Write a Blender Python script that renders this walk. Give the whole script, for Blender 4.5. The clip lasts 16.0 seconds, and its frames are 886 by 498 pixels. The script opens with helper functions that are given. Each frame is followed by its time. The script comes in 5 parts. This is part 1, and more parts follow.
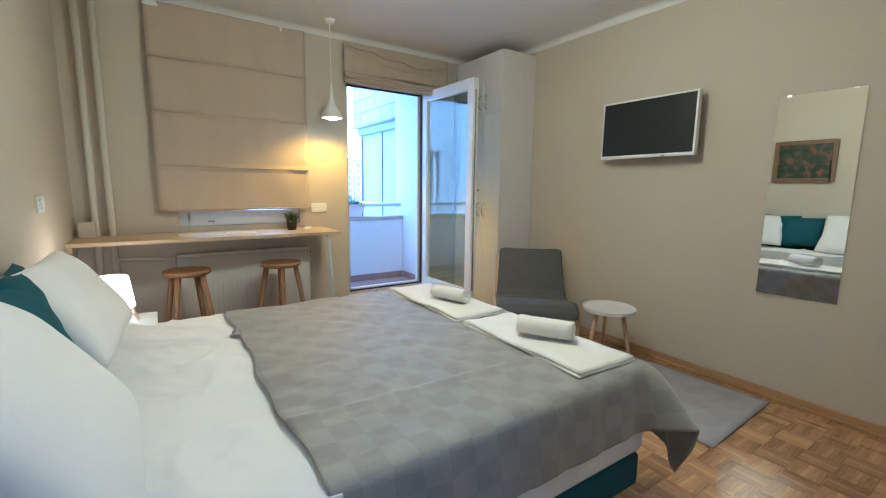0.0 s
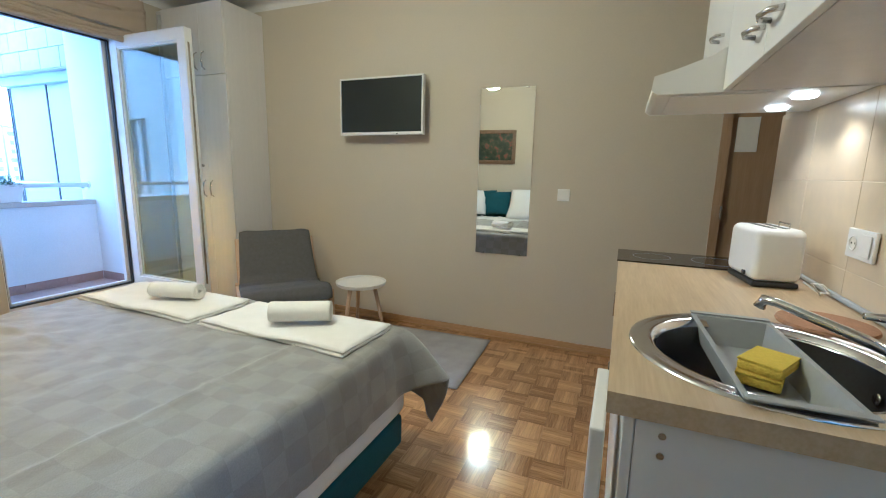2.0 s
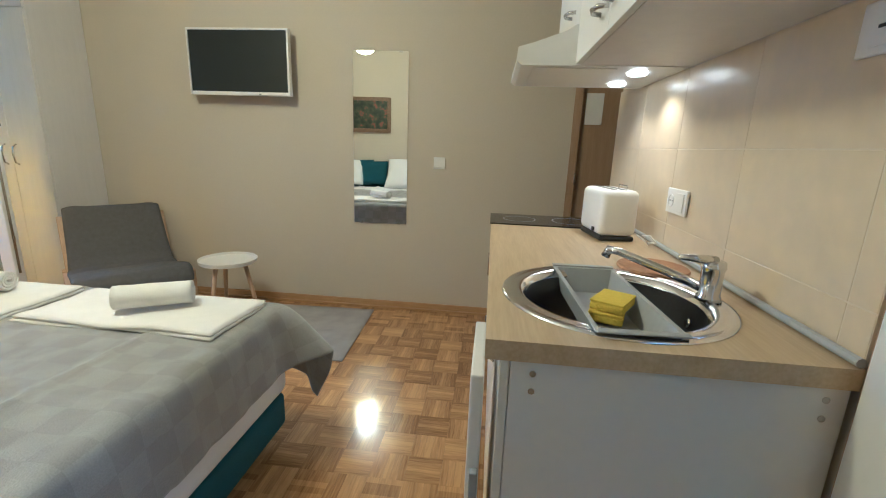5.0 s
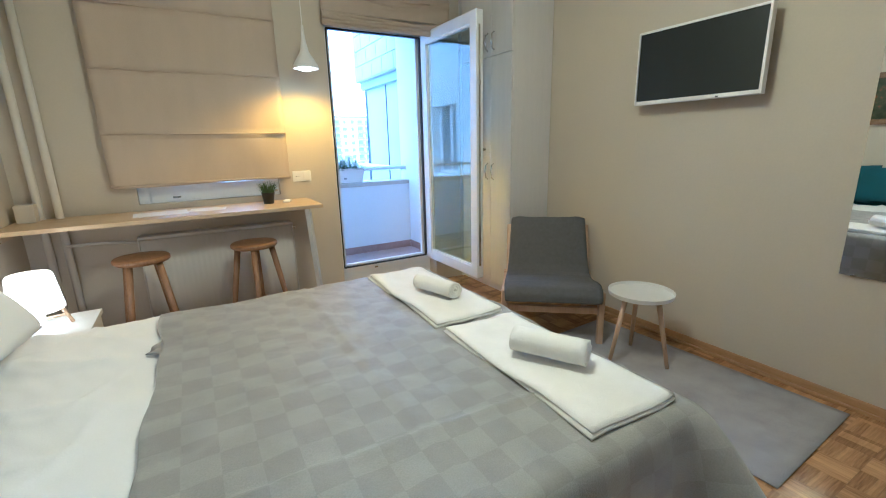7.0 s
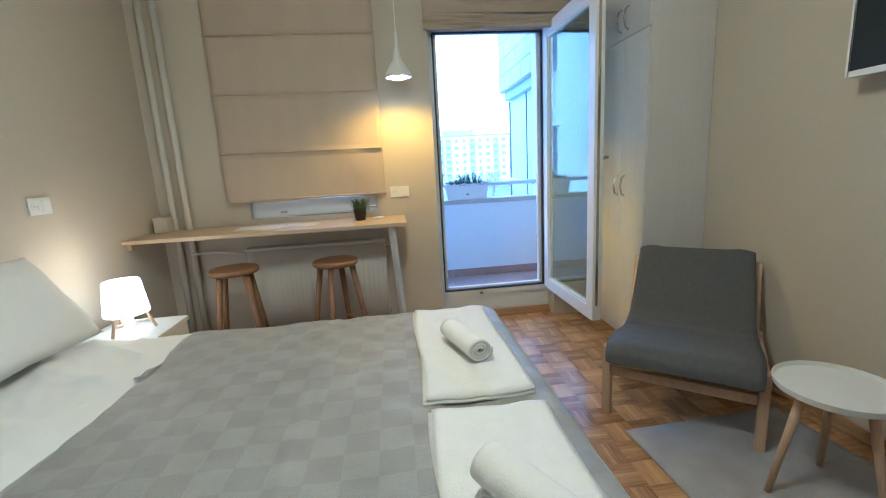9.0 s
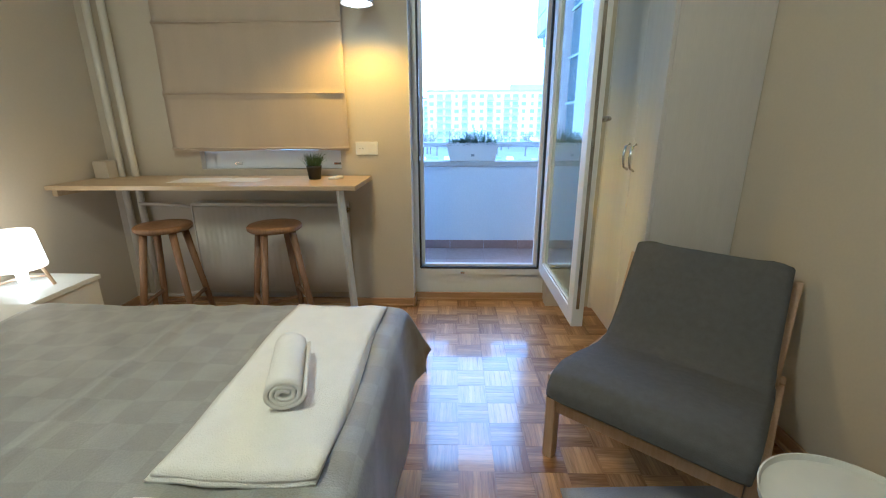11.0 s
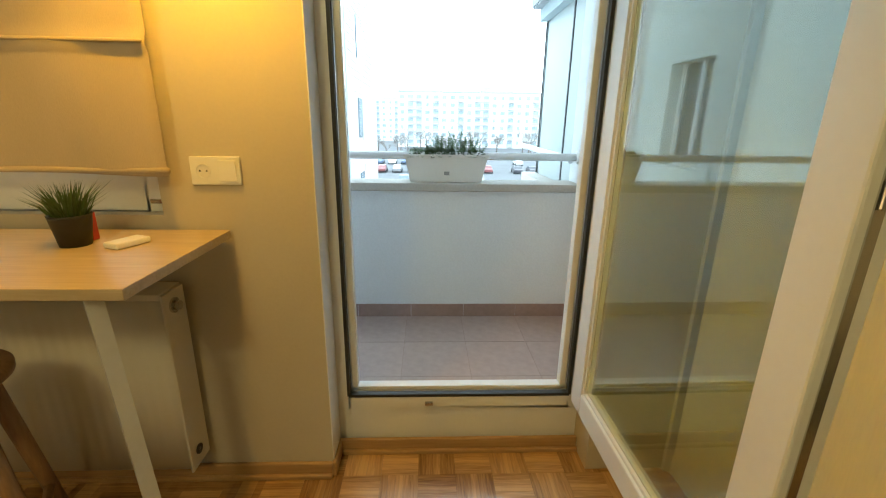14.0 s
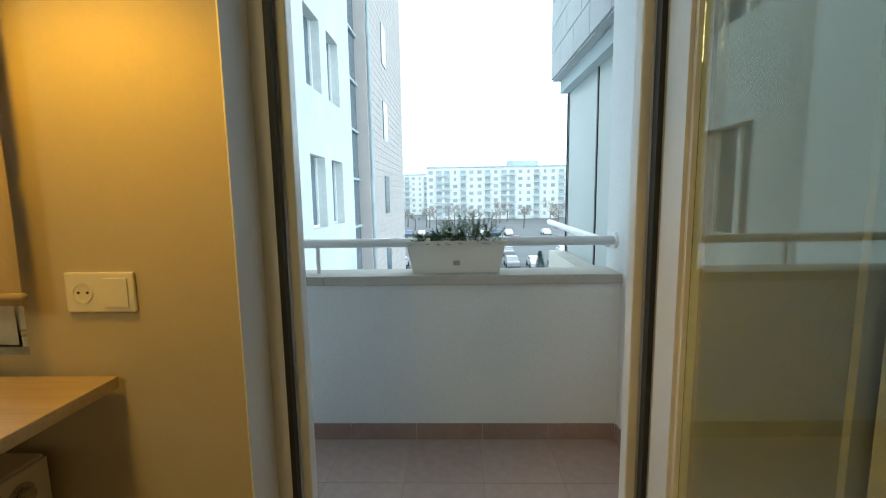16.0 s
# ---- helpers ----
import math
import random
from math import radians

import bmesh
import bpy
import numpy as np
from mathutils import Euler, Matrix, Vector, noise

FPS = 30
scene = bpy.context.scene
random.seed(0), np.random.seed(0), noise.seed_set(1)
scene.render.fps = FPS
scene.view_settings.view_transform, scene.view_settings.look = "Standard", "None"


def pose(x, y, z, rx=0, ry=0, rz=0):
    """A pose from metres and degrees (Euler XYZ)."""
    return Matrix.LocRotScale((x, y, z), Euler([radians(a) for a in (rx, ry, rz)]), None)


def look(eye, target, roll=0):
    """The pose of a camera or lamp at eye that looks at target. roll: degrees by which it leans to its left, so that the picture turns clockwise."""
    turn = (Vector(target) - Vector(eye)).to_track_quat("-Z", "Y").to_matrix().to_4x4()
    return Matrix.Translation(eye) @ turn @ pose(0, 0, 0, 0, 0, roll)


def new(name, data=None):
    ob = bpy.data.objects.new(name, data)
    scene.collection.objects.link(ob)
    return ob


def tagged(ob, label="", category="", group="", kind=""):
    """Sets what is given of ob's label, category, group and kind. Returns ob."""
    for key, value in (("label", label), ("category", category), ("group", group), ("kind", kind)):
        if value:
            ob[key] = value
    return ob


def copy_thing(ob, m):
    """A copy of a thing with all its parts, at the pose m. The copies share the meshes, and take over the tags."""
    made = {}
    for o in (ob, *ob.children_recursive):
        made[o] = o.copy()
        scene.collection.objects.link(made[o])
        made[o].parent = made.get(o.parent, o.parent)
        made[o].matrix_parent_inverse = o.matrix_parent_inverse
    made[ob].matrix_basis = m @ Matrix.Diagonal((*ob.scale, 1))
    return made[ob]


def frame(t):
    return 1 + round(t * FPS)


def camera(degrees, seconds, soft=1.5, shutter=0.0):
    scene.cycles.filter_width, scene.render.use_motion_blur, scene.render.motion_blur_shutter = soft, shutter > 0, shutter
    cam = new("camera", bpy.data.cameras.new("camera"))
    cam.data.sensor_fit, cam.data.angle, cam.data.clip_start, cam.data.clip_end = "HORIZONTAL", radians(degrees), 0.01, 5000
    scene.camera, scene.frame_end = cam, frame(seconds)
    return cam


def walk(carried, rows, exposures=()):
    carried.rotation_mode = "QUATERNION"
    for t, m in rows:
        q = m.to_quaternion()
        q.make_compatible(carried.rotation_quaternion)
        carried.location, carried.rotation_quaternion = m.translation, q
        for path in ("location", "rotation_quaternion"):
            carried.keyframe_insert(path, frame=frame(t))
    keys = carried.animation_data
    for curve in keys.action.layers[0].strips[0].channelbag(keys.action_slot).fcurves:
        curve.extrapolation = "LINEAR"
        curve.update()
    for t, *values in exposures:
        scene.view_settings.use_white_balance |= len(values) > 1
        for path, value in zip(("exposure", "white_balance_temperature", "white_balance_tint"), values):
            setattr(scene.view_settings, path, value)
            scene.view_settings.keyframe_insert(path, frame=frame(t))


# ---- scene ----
cam = camera(92.0, 16.0, soft=1.1)
PATH = [
    (0, (-0.1, -0.143, 1.283), (1.006, 1.499, 0.998), 0.7),
    (0.5, (-0.023, -0.085, 1.278), (1.152, 1.516, 1.037), 0.8),
    (1, (0.077, -0.06, 1.26), (1.331, 1.484, 1.044), 1.6),
    (1.5, (0.05, -0.056, 1.269), (1.582, 1.205, 1.023), 1.4),
    (2, (-0.023, -0.056, 1.245), (1.795, 0.7, 0.893), 1.2),
    (2.5, (-0.047, -0.092, 1.231), (1.89, 0.206, 0.829), 1.5),
    (3, (-0.033, -0.116, 1.216), (1.922, -0.148, 0.795), 2.2),
    (5.5, (-0.006, -0.034, 1.233), (1.878, 0.403, 0.725), 1.8),
    (6, (0.135, -0.008, 1.246), (1.69, 1.16, 0.78), 1.8),
    (6.5, (0.23, 0.057, 1.259), (1.432, 1.583, 0.784), 0.5),
    (7, (0.379, 0.19, 1.315), (1.349, 1.872, 0.835), -1.4),
    (7.5, (0.455, 0.394, 1.259), (1.294, 2.177, 0.918), -2.2),
    (8, (0.636, 0.423, 1.269), (1.289, 2.282, 0.929), -3.4),
    (8.5, (0.861, 0.457, 1.268), (1.283, 2.382, 0.926), -2.4),
    (8.7, (0.956, 0.48, 1.267), (1.284, 2.42, 0.907), -2.8),
    (9.8, (1.39, 0.42, 1.25), (1.42, 2.52, 0.78), -1.8),
    (10.8, (1.663, 0.843, 1.236), (1.587, 2.76, 0.67), -0.3),
    (11, (1.708, 0.941, 1.249), (1.652, 2.858, 0.678), -0.2),
    (11.5, (1.78, 1.169, 1.25), (1.746, 3.083, 0.669), -0.1),
    (12, (1.815, 1.43, 1.256), (1.73, 3.34, 0.669), 0.8),
    (12.5, (1.733, 1.719, 1.249), (1.643, 3.629, 0.66), -0.1),
    (13, (1.707, 1.982, 1.241), (1.727, 3.9, 0.675), -0.3),
    (13.5, (1.75, 2.239, 1.24), (1.813, 4.165, 0.705), 0.5),
    (14, (1.75, 2.456, 1.231), (1.829, 4.373, 0.665), 0.9),
    (14.5, (1.717, 2.671, 1.255), (1.86, 4.588, 0.706), 0.8),
    (15, (1.747, 2.793, 1.238), (1.906, 4.729, 0.76), -0.3),
    (15.5, (1.822, 2.863, 1.258), (1.874, 4.829, 0.895), -0.3),
    (16, (1.86, 2.9, 1.27), (1.802, 4.884, 1.025), -0.9),
]
EXPOSURES = [(0.0, 1.0, 3740, 10), (1.5, 1.12, 3760, 10), (3.0, 1.22, 3930, 9), (5.5, 1.25, 3840, 9), (7.0, 1.11, 3710, 9), (8.5, 0.93, 3650, 9), (10.9, 0.75, 3700, 8), (11.5, 0.79, 5050, -1), (12.5, 0.74, 5450, -5), (14.0, 0.48, 5650, -5), (16.0, -0.34, 5760, -5)]
walk(cam, [(t, look(eye, target, roll)) for t, eye, target, roll in PATH], exposures=EXPOSURES)

# ---- light ----
world = bpy.data.worlds.new("world")
scene.world = world
world.use_nodes = True
wn = world.node_tree.nodes
sky = wn.new("ShaderNodeTexSky")
sky.sky_type, sky.sun_disc = "NISHITA", False
sky.sun_elevation, sky.sun_rotation = radians(38), radians(200)
sky.air_density, sky.dust_density = 1.0, 4.0
mixw = wn.new("ShaderNodeMix")
mixw.data_type = "RGBA"
mixw.inputs[0].default_value = 0.8
mixw.inputs[7].default_value = (24.0, 25.6, 27.5, 1)
world.node_tree.links.new(sky.outputs[0], mixw.inputs[6])
world.node_tree.links.new(mixw.outputs[2], wn["Background"].inputs[0])
wn["Background"].inputs[1].default_value = 0.17


def lamp(name, kind, m, power, color, size=0.1, spot=None):
    data = bpy.data.lights.new(name, kind)
    data.energy, data.color = power, color
    if kind == "AREA":
        data.shape, data.size = "DISK", size
    elif kind == "SUN":
        data.angle = radians(size)
    else:
        data.shadow_soft_size = size
    if spot:
        data.spot_size, data.spot_blend = radians(spot), 0.6
    ob = new(name, data)
    ob.matrix_world = m
    return ob


WARM = (1.0, 0.72, 0.42)
lamp("sun", "SUN", look((0, 0, 30), (-9, -14, 0)), 0.5, (1.0, 0.97, 0.92), 80)
lamp("ceiling_lamp_light", "POINT", pose(1.05, 1.35, 2.33), 31, (1.0, 0.69, 0.26), 0.14)
lamp("pendant_light", "SPOT", pose(1.185, 3.42, 1.80), 18, (1.0, 0.42, 0.0), 0.03, 156)
lamp("bathroom_light", "POINT", pose(0.4, -1.4, 2.2), 12, (0.80, 0.92, 1.0), 0.1)
lamp("table_lamp_light", "POINT", pose(-0.33, 2.78, 0.86), 1.7, (1.0, 0.58, 0.22), 0.04)
lamp("hood_light_a", "SPOT", pose(1.66, -0.56, 1.485), 2.6, (1.0, 0.68, 0.34), 0.025, 130)
lamp("hood_light_b", "SPOT", pose(1.92, -0.50, 1.485), 2.6, (1.0, 0.68, 0.34), 0.025, 130)


# ---- materials ----
def mat(name, color, rough=0.6, metal=0.0, spread=0.06, scale=3.0, fine=60.0, bump=0.05, island=0.0, objects=0.0, coat=0.0, emit=None, strength=0.0, streak=None, hue=None):
    """A surface with stains at one scale and grain at another. streak: stretches the grain along x, y, z."""
    m = bpy.data.materials.new(name)
    m.use_nodes = True
    nt = m.node_tree
    n, link = nt.nodes, nt.links.new
    b = n["Principled BSDF"]
    b.inputs["Roughness"].default_value = rough
    b.inputs["Metallic"].default_value = metal
    b.inputs["Coat Weight"].default_value = coat
    b.inputs["Coat Roughness"].default_value = 0.055
    b.inputs["Coat IOR"].default_value = 1.5
    tc = n.new("ShaderNodeTexCoord")
    src = tc.outputs["Object"]
    if streak:
        mp = n.new("ShaderNodeMapping")
        mp.inputs["Scale"].default_value = streak
        link(src, mp.inputs[0])
        src = mp.outputs[0]
    big = n.new("ShaderNodeTexNoise")
    big.inputs["Scale"].default_value, big.inputs["Detail"].default_value = scale, 4
    link(src, big.inputs["Vector"])
    small = n.new("ShaderNodeTexNoise")
    small.inputs["Scale"].default_value, small.inputs["Detail"].default_value = fine, 3
    link(src, small.inputs["Vector"])
    add = n.new("ShaderNodeMath")
    add.operation = "ADD"
    link(big.outputs[0], add.inputs[0])
    link(small.outputs[0], add.inputs[1])
    value = add.outputs[0]
    for amount, kind, out in ((island, "ShaderNodeNewGeometry", "Random Per Island"), (objects, "ShaderNodeObjectInfo", "Random")):
        if amount:
            g = n.new(kind)
            mul = n.new("ShaderNodeMath")
            mul.operation = "MULTIPLY_ADD"
            mul.inputs[1].default_value = amount
            link(g.outputs[out], mul.inputs[0])
            link(value, mul.inputs[2])
            value = mul.outputs[0]
    total = island + objects
    ramp = n.new("ShaderNodeMapRange")
    ramp.inputs["From Min"].default_value, ramp.inputs["From Max"].default_value = (0.6, 1.4 + total) if total < 1.2 else (1.2, 2.2)
    link(value, ramp.inputs[0])
    mix = n.new("ShaderNodeMix")
    mix.data_type = "RGBA"
    hue = hue or (1, 1, 1)
    lo = [max(0.0, c * (1 - spread)) for c in color]
    hi = [min(1.0, c * (1 + spread) * h) for c, h in zip(color, hue)]
    mix.inputs[6].default_value, mix.inputs[7].default_value = (*lo, 1), (*hi, 1)
    link(ramp.outputs[0], mix.inputs[0])
    link(mix.outputs[2], b.inputs["Base Color"])
    if bump:
        bp = n.new("ShaderNodeBump")
        bp.inputs["Strength"].default_value, bp.inputs["Distance"].default_value = bump, 0.004
        link(add.outputs[0], bp.inputs["Height"])
        link(bp.outputs[0], b.inputs["Normal"])
    if emit:
        b.inputs["Emission Color"].default_value = (*emit, 1)
        b.inputs["Emission Strength"].default_value = strength
    return m


def wood(name, dark, light, along="x", rough=0.45, coat=0.0, objects=0.0, island=0.0, size=1.0):
    """Wood with long grain along one axis."""
    st = {"x": (1.2, 16, 16), "y": (16, 1.2, 16), "z": (16, 16, 1.2)}[along]
    mid = [(a + b) / 2 for a, b in zip(dark, light)]
    m = mat(name, mid, rough, 0, 0.1, 2.2 / size, 9.0 / size, 0.06, island, objects, coat, streak=st)
    for node in m.node_tree.nodes:
        if node.type == "MIX":
            node.inputs[6].default_value, node.inputs[7].default_value = (*dark, 1), (*light, 1)
    return m


def glass(name, tint=(0.95, 0.98, 0.97), rough=0.0):
    m = bpy.data.materials.new(name)
    m.use_nodes = True
    b = m.node_tree.nodes["Principled BSDF"]
    b.inputs["Base Color"].default_value = (*tint, 1)
    b.inputs["Roughness"].default_value, b.inputs["Transmission Weight"].default_value, b.inputs["IOR"].default_value = rough, 1.0, 1.45
    return m


M_WALL = mat("wall_paint", (0.53, 0.475, 0.37), 0.75, spread=0.03, scale=1.2, fine=90, bump=0.12)
M_CEIL = mat("ceiling_paint", (0.74, 0.72, 0.69), 0.85, spread=0.02, scale=1.0, fine=80, bump=0.08)
M_WHITE = mat("white_lacquer", (0.72, 0.71, 0.68), 0.35, spread=0.02, scale=2, fine=40, bump=0.02)
M_LAMINATE = mat("pale_laminate", (0.64, 0.615, 0.60), 0.42, spread=0.05, scale=3, fine=26, bump=0.04, streak=(8, 8, 0.8))
M_PVC = mat("white_pvc", (0.76, 0.76, 0.75), 0.3, spread=0.02, scale=3, fine=60, bump=0.02)
M_PLASTIC = mat("white_plastic", (0.78, 0.77, 0.74), 0.35, spread=0.02, bump=0.01)
M_BLACK = mat("black_rubber", (0.02, 0.02, 0.022), 0.5, spread=0.2)
M_DARK = mat("dark_plastic", (0.03, 0.03, 0.032), 0.4, spread=0.15)
M_SCREEN = mat("dark_screen", (0.010, 0.014, 0.012), 0.42, spread=0.1, bump=0.0)
M_PARQUET = wood("oak_parquet", (0.21, 0.098, 0.024), (0.60, 0.36, 0.13), "x", 0.34, 0.85, 0.75, 0.7)
M_PARQUET.node_tree.nodes["Principled BSDF"].inputs["Coat Roughness"].default_value = 0.085
M_GROUT = mat("dark_joint", (0.22, 0.12, 0.045), 0.7)
M_OAK = wood("light_oak", (0.36, 0.215, 0.11), (0.50, 0.33, 0.19), "x", 0.5)
M_OAKY = wood("light_oak_skirting", (0.33, 0.195, 0.08), (0.45, 0.285, 0.125), "y", 0.4)
M_OAKX = wood("oak_skirting", (0.33, 0.195, 0.08), (0.45, 0.285, 0.125), "x", 0.4)
M_WORKTOP = wood("oak_worktop", (0.44, 0.33, 0.18), (0.58, 0.46, 0.27), "x", 0.38)
M_BIRCH = wood("birch_leg", (0.44, 0.30, 0.17), (0.56, 0.40, 0.25), "z", 0.45)
M_STOOL = wood("stool_wood", (0.17, 0.092, 0.036), (0.30, 0.168, 0.07), "z", 0.5)
M_DOORWOOD = wood("door_veneer", (0.30, 0.20, 0.105), (0.38, 0.265, 0.15), "z", 0.45)
M_SHEET = mat("white_cotton", (0.76, 0.755, 0.74), 0.85, spread=0.03, scale=5, fine=220, bump=0.12)
M_TERRY = mat("white_terry", (0.78, 0.76, 0.72), 0.95, spread=0.05, scale=20, fine=320, bump=0.7)
M_TEAL = mat("teal_upholstery", (0.012, 0.075, 0.105), 0.85, spread=0.15, scale=8, fine=260, bump=0.3)
M_GREYFAB = mat("grey_upholstery", (0.105, 0.105, 0.11), 0.9, spread=0.16, scale=40, fine=380, bump=0.4)
M_BLIND = mat("linen_blind", (0.46, 0.385, 0.29), 0.9, spread=0.06, scale=4, fine=200, bump=0.2, streak=(2.5, 2.5, 0.6))
M_RUG = mat("grey_rug", (0.36, 0.35, 0.37), 0.95, spread=0.22, scale=7, fine=240, bump=0.6)
M_CHROME = mat("chrome", (0.75, 0.75, 0.76), 0.12, 1.0, spread=0.02, bump=0.0)
M_STEEL = mat("brushed_steel", (0.58, 0.57, 0.55), 0.24, 1.0, spread=0.05, fine=120, bump=0.02)
M_BOWL = mat("dull_steel", (0.16, 0.16, 0.165), 0.42, 1.0, spread=0.08, fine=120, bump=0.02)
M_TRAYGREY = mat("light_grey_plastic", (0.36, 0.37, 0.37), 0.5, spread=0.05)
M_SCOUR = mat("scouring_pad", (0.74, 0.57, 0.02), 0.95, spread=0.08, scale=80, fine=300, bump=0.5)
M_MIRROR = mat("mirror_glass", (0.88, 0.90, 0.89), 0.0, 1.0, spread=0.0, bump=0.0)
M_GLASS = glass("window_glass")
M_LEAFGLASS = glass("leaf_glass", (0.74, 0.81, 0.785))
M_TILE = mat("beige_tile", (0.62, 0.525, 0.37), 0.28, spread=0.09, scale=4.5, fine=16, bump=0.03, hue=(1, 0.98, 0.9))
M_TILEGROUT = mat("pale_grout", (0.65, 0.57, 0.44), 0.8)
M_RADIATOR = mat("radiator_enamel", (0.62, 0.585, 0.50), 0.4, spread=0.02)
M_PLASTER = mat("white_render", (0.72, 0.745, 0.77), 0.9, spread=0.05, scale=1.5, fine=90, bump=0.3)
M_BALTILE = mat("balcony_tile", (0.40, 0.305, 0.27), 0.55, spread=0.16, scale=3, fine=26, bump=0.05, objects=0.22)
M_SKTILE = mat("skirting_tile", (0.32, 0.225, 0.195), 0.5, spread=0.12, scale=5, fine=40, bump=0.04)
M_STONE = mat("coping_stone", (0.46, 0.44, 0.40), 0.8, spread=0.12, scale=6, fine=90, bump=0.3)
M_LEAF = mat("leaf_green", (0.055, 0.10, 0.03), 0.6, spread=0.45, scale=30, fine=90, bump=0.1, island=0.6)
M_SOIL = mat("soil", (0.04, 0.028, 0.02), 0.95, spread=0.4, scale=30, bump=0.6)
M_LAMPGLOW = mat("lit_shade", (0.8, 0.75, 0.65), 0.8, emit=(1.0, 0.74, 0.40), strength=2.2)
M_BULB = mat("lit_bulb", (0.9, 0.85, 0.7), 0.5, emit=(1.0, 0.78, 0.46), strength=9)
M_HOB = mat("hob_glass", (0.025, 0.022, 0.02), 0.12, spread=0.1, bump=0)
M_YELLOW = mat("yellow_sponge", (0.78, 0.60, 0.02), 0.9, spread=0.1, scale=60, fine=250, bump=0.8)
M_GREYPL = mat("grey_plastic", (0.30, 0.31, 0.31), 0.5, spread=0.06)
M_CORK = mat("cork_board", (0.36, 0.20, 0.09), 0.8, spread=0.2, scale=60, fine=200, bump=0.3)
M_BATH = mat("bathroom_tile", (0.09, 0.19, 0.20), 0.25, spread=0.15, scale=5, bump=0.02)
M_CERAMIC = mat("white_ceramic", (0.78, 0.79, 0.79), 0.08, spread=0.01, bump=0)
M_RED = mat("red_plastic", (0.45, 0.05, 0.03), 0.5)
M_PAPER = mat("paper", (0.74, 0.72, 0.68), 0.8, spread=0.03)


# ---- mesh helpers ----
def part(name, bm, material, parent=None, label="", kind="", smooth=False, bevel=0.0, segments=2, m=None):
    """Links a bmesh as one mesh object, under a thing or a part."""
    if bevel:
        bmesh.ops.remove_doubles(bm, verts=bm.verts, dist=1e-5)
        bmesh.ops.bevel(bm, geom=bm.edges[:], offset=bevel, segments=segments, profile=0.5, affect="EDGES", clamp_overlap=True)
    bmesh.ops.recalc_face_normals(bm, faces=bm.faces)
    me = bpy.data.meshes.new(name)
    bm.to_mesh(me)
    bm.free()
    for mt in material if isinstance(material, (list, tuple)) else (material,):
        me.materials.append(mt)
    if smooth:
        me.shade_smooth()
    ob = new(name, me)
    if m is not None:
        ob.matrix_basis = m
    ob.parent = parent
    return tagged(ob, label=label, kind=kind)


def box(bm, x0, x1, y0, y1, z0, z1, m=None):
    vs = [bm.verts.new(v) for v in ((x0, y0, z0), (x1, y0, z0), (x1, y1, z0), (x0, y1, z0), (x0, y0, z1), (x1, y0, z1), (x1, y1, z1), (x0, y1, z1))]
    for f in ((3, 2, 1, 0), (4, 5, 6, 7), (0, 1, 5, 4), (1, 2, 6, 5), (2, 3, 7, 6), (3, 0, 4, 7)):
        bm.faces.new([vs[i] for i in f])
    if m is not None:
        bmesh.ops.transform(bm, matrix=m, verts=vs)
    return bm


def boxes(*args):
    bm = bmesh.new()
    for a in args:
        box(bm, *a)
    return bm


def bpart(name, dims, material, parent=None, bevel=0.003, label="", kind="", smooth=False, segments=2, m=None):
    return part(name, boxes(dims), material, parent, label, kind, smooth, bevel, segments, m)


def tube(bm, path, radius, sides=12, cap=True):
    """A round bar through the points of a path; radius is one number or one for each point."""
    pts = [Vector(p) for p in path]
    rad = radius if isinstance(radius, (list, tuple)) else [radius] * len(pts)
    rings = []
    for i, p in enumerate(pts):
        d = (pts[min(i + 1, len(pts) - 1)] - pts[max(i - 1, 0)]).normalized()
        up = Vector((0, 0, 1)) if abs(d.z) < 0.9 else Vector((1, 0, 0))
        u = d.cross(up).normalized()
        v = d.cross(u).normalized()
        rings.append([bm.verts.new(p + (u * math.cos(a) + v * math.sin(a)) * rad[i]) for a in (2 * math.pi * k / sides for k in range(sides))])
    for a, b in zip(rings, rings[1:]):
        for k in range(sides):
            bm.faces.new((a[k], a[(k + 1) % sides], b[(k + 1) % sides], b[k]))
    if cap:
        bm.faces.new(rings[0])
        bm.faces.new(rings[-1][::-1])
    return bm


def lathe(bm, profile, sides=32, centre=(0, 0, 0), close=True):
    """Turns a profile of (radius, height) round the z axis."""
    cx, cy, cz = centre
    rings = []
    for r, z in profile:
        if r < 1e-6:
            rings.append([bm.verts.new((cx, cy, cz + z))])
        else:
            rings.append([bm.verts.new((cx + r * math.cos(2 * math.pi * k / sides), cy + r * math.sin(2 * math.pi * k / sides), cz + z)) for k in range(sides)])
    for a, b in zip(rings, rings[1:]):
        for k in range(sides):
            q = (k + 1) % sides
            if len(a) == 1 and len(b) > 1:
                bm.faces.new((a[0], b[q], b[k]))
            elif len(b) == 1 and len(a) > 1:
                bm.faces.new((a[k], a[q], b[0]))
            elif len(a) > 1:
                bm.faces.new((a[k], a[q], b[q], b[k]))
    return bm


def thing(name, x=0, y=0, z=0, rz=0, label="", category="", group="", kind=""):
    ob = new(name)
    ob.empty_display_size = 0.1
    ob.matrix_basis = pose(x, y, z, 0, 0, rz)
    return tagged(ob, label, category, group, kind)


def grid_mesh(nx, ny, fn):
    """A sheet of nx by ny cells; fn(u, v) gives each place."""
    bm = bmesh.new()
    vs = [[bm.verts.new(fn(i / nx, j / ny)) for i in range(nx + 1)] for j in range(ny + 1)]
    for j in range(ny):
        for i in range(nx):
            bm.faces.new((vs[j][i], vs[j][i + 1], vs[j + 1][i + 1], vs[j + 1][i]))
    return bm


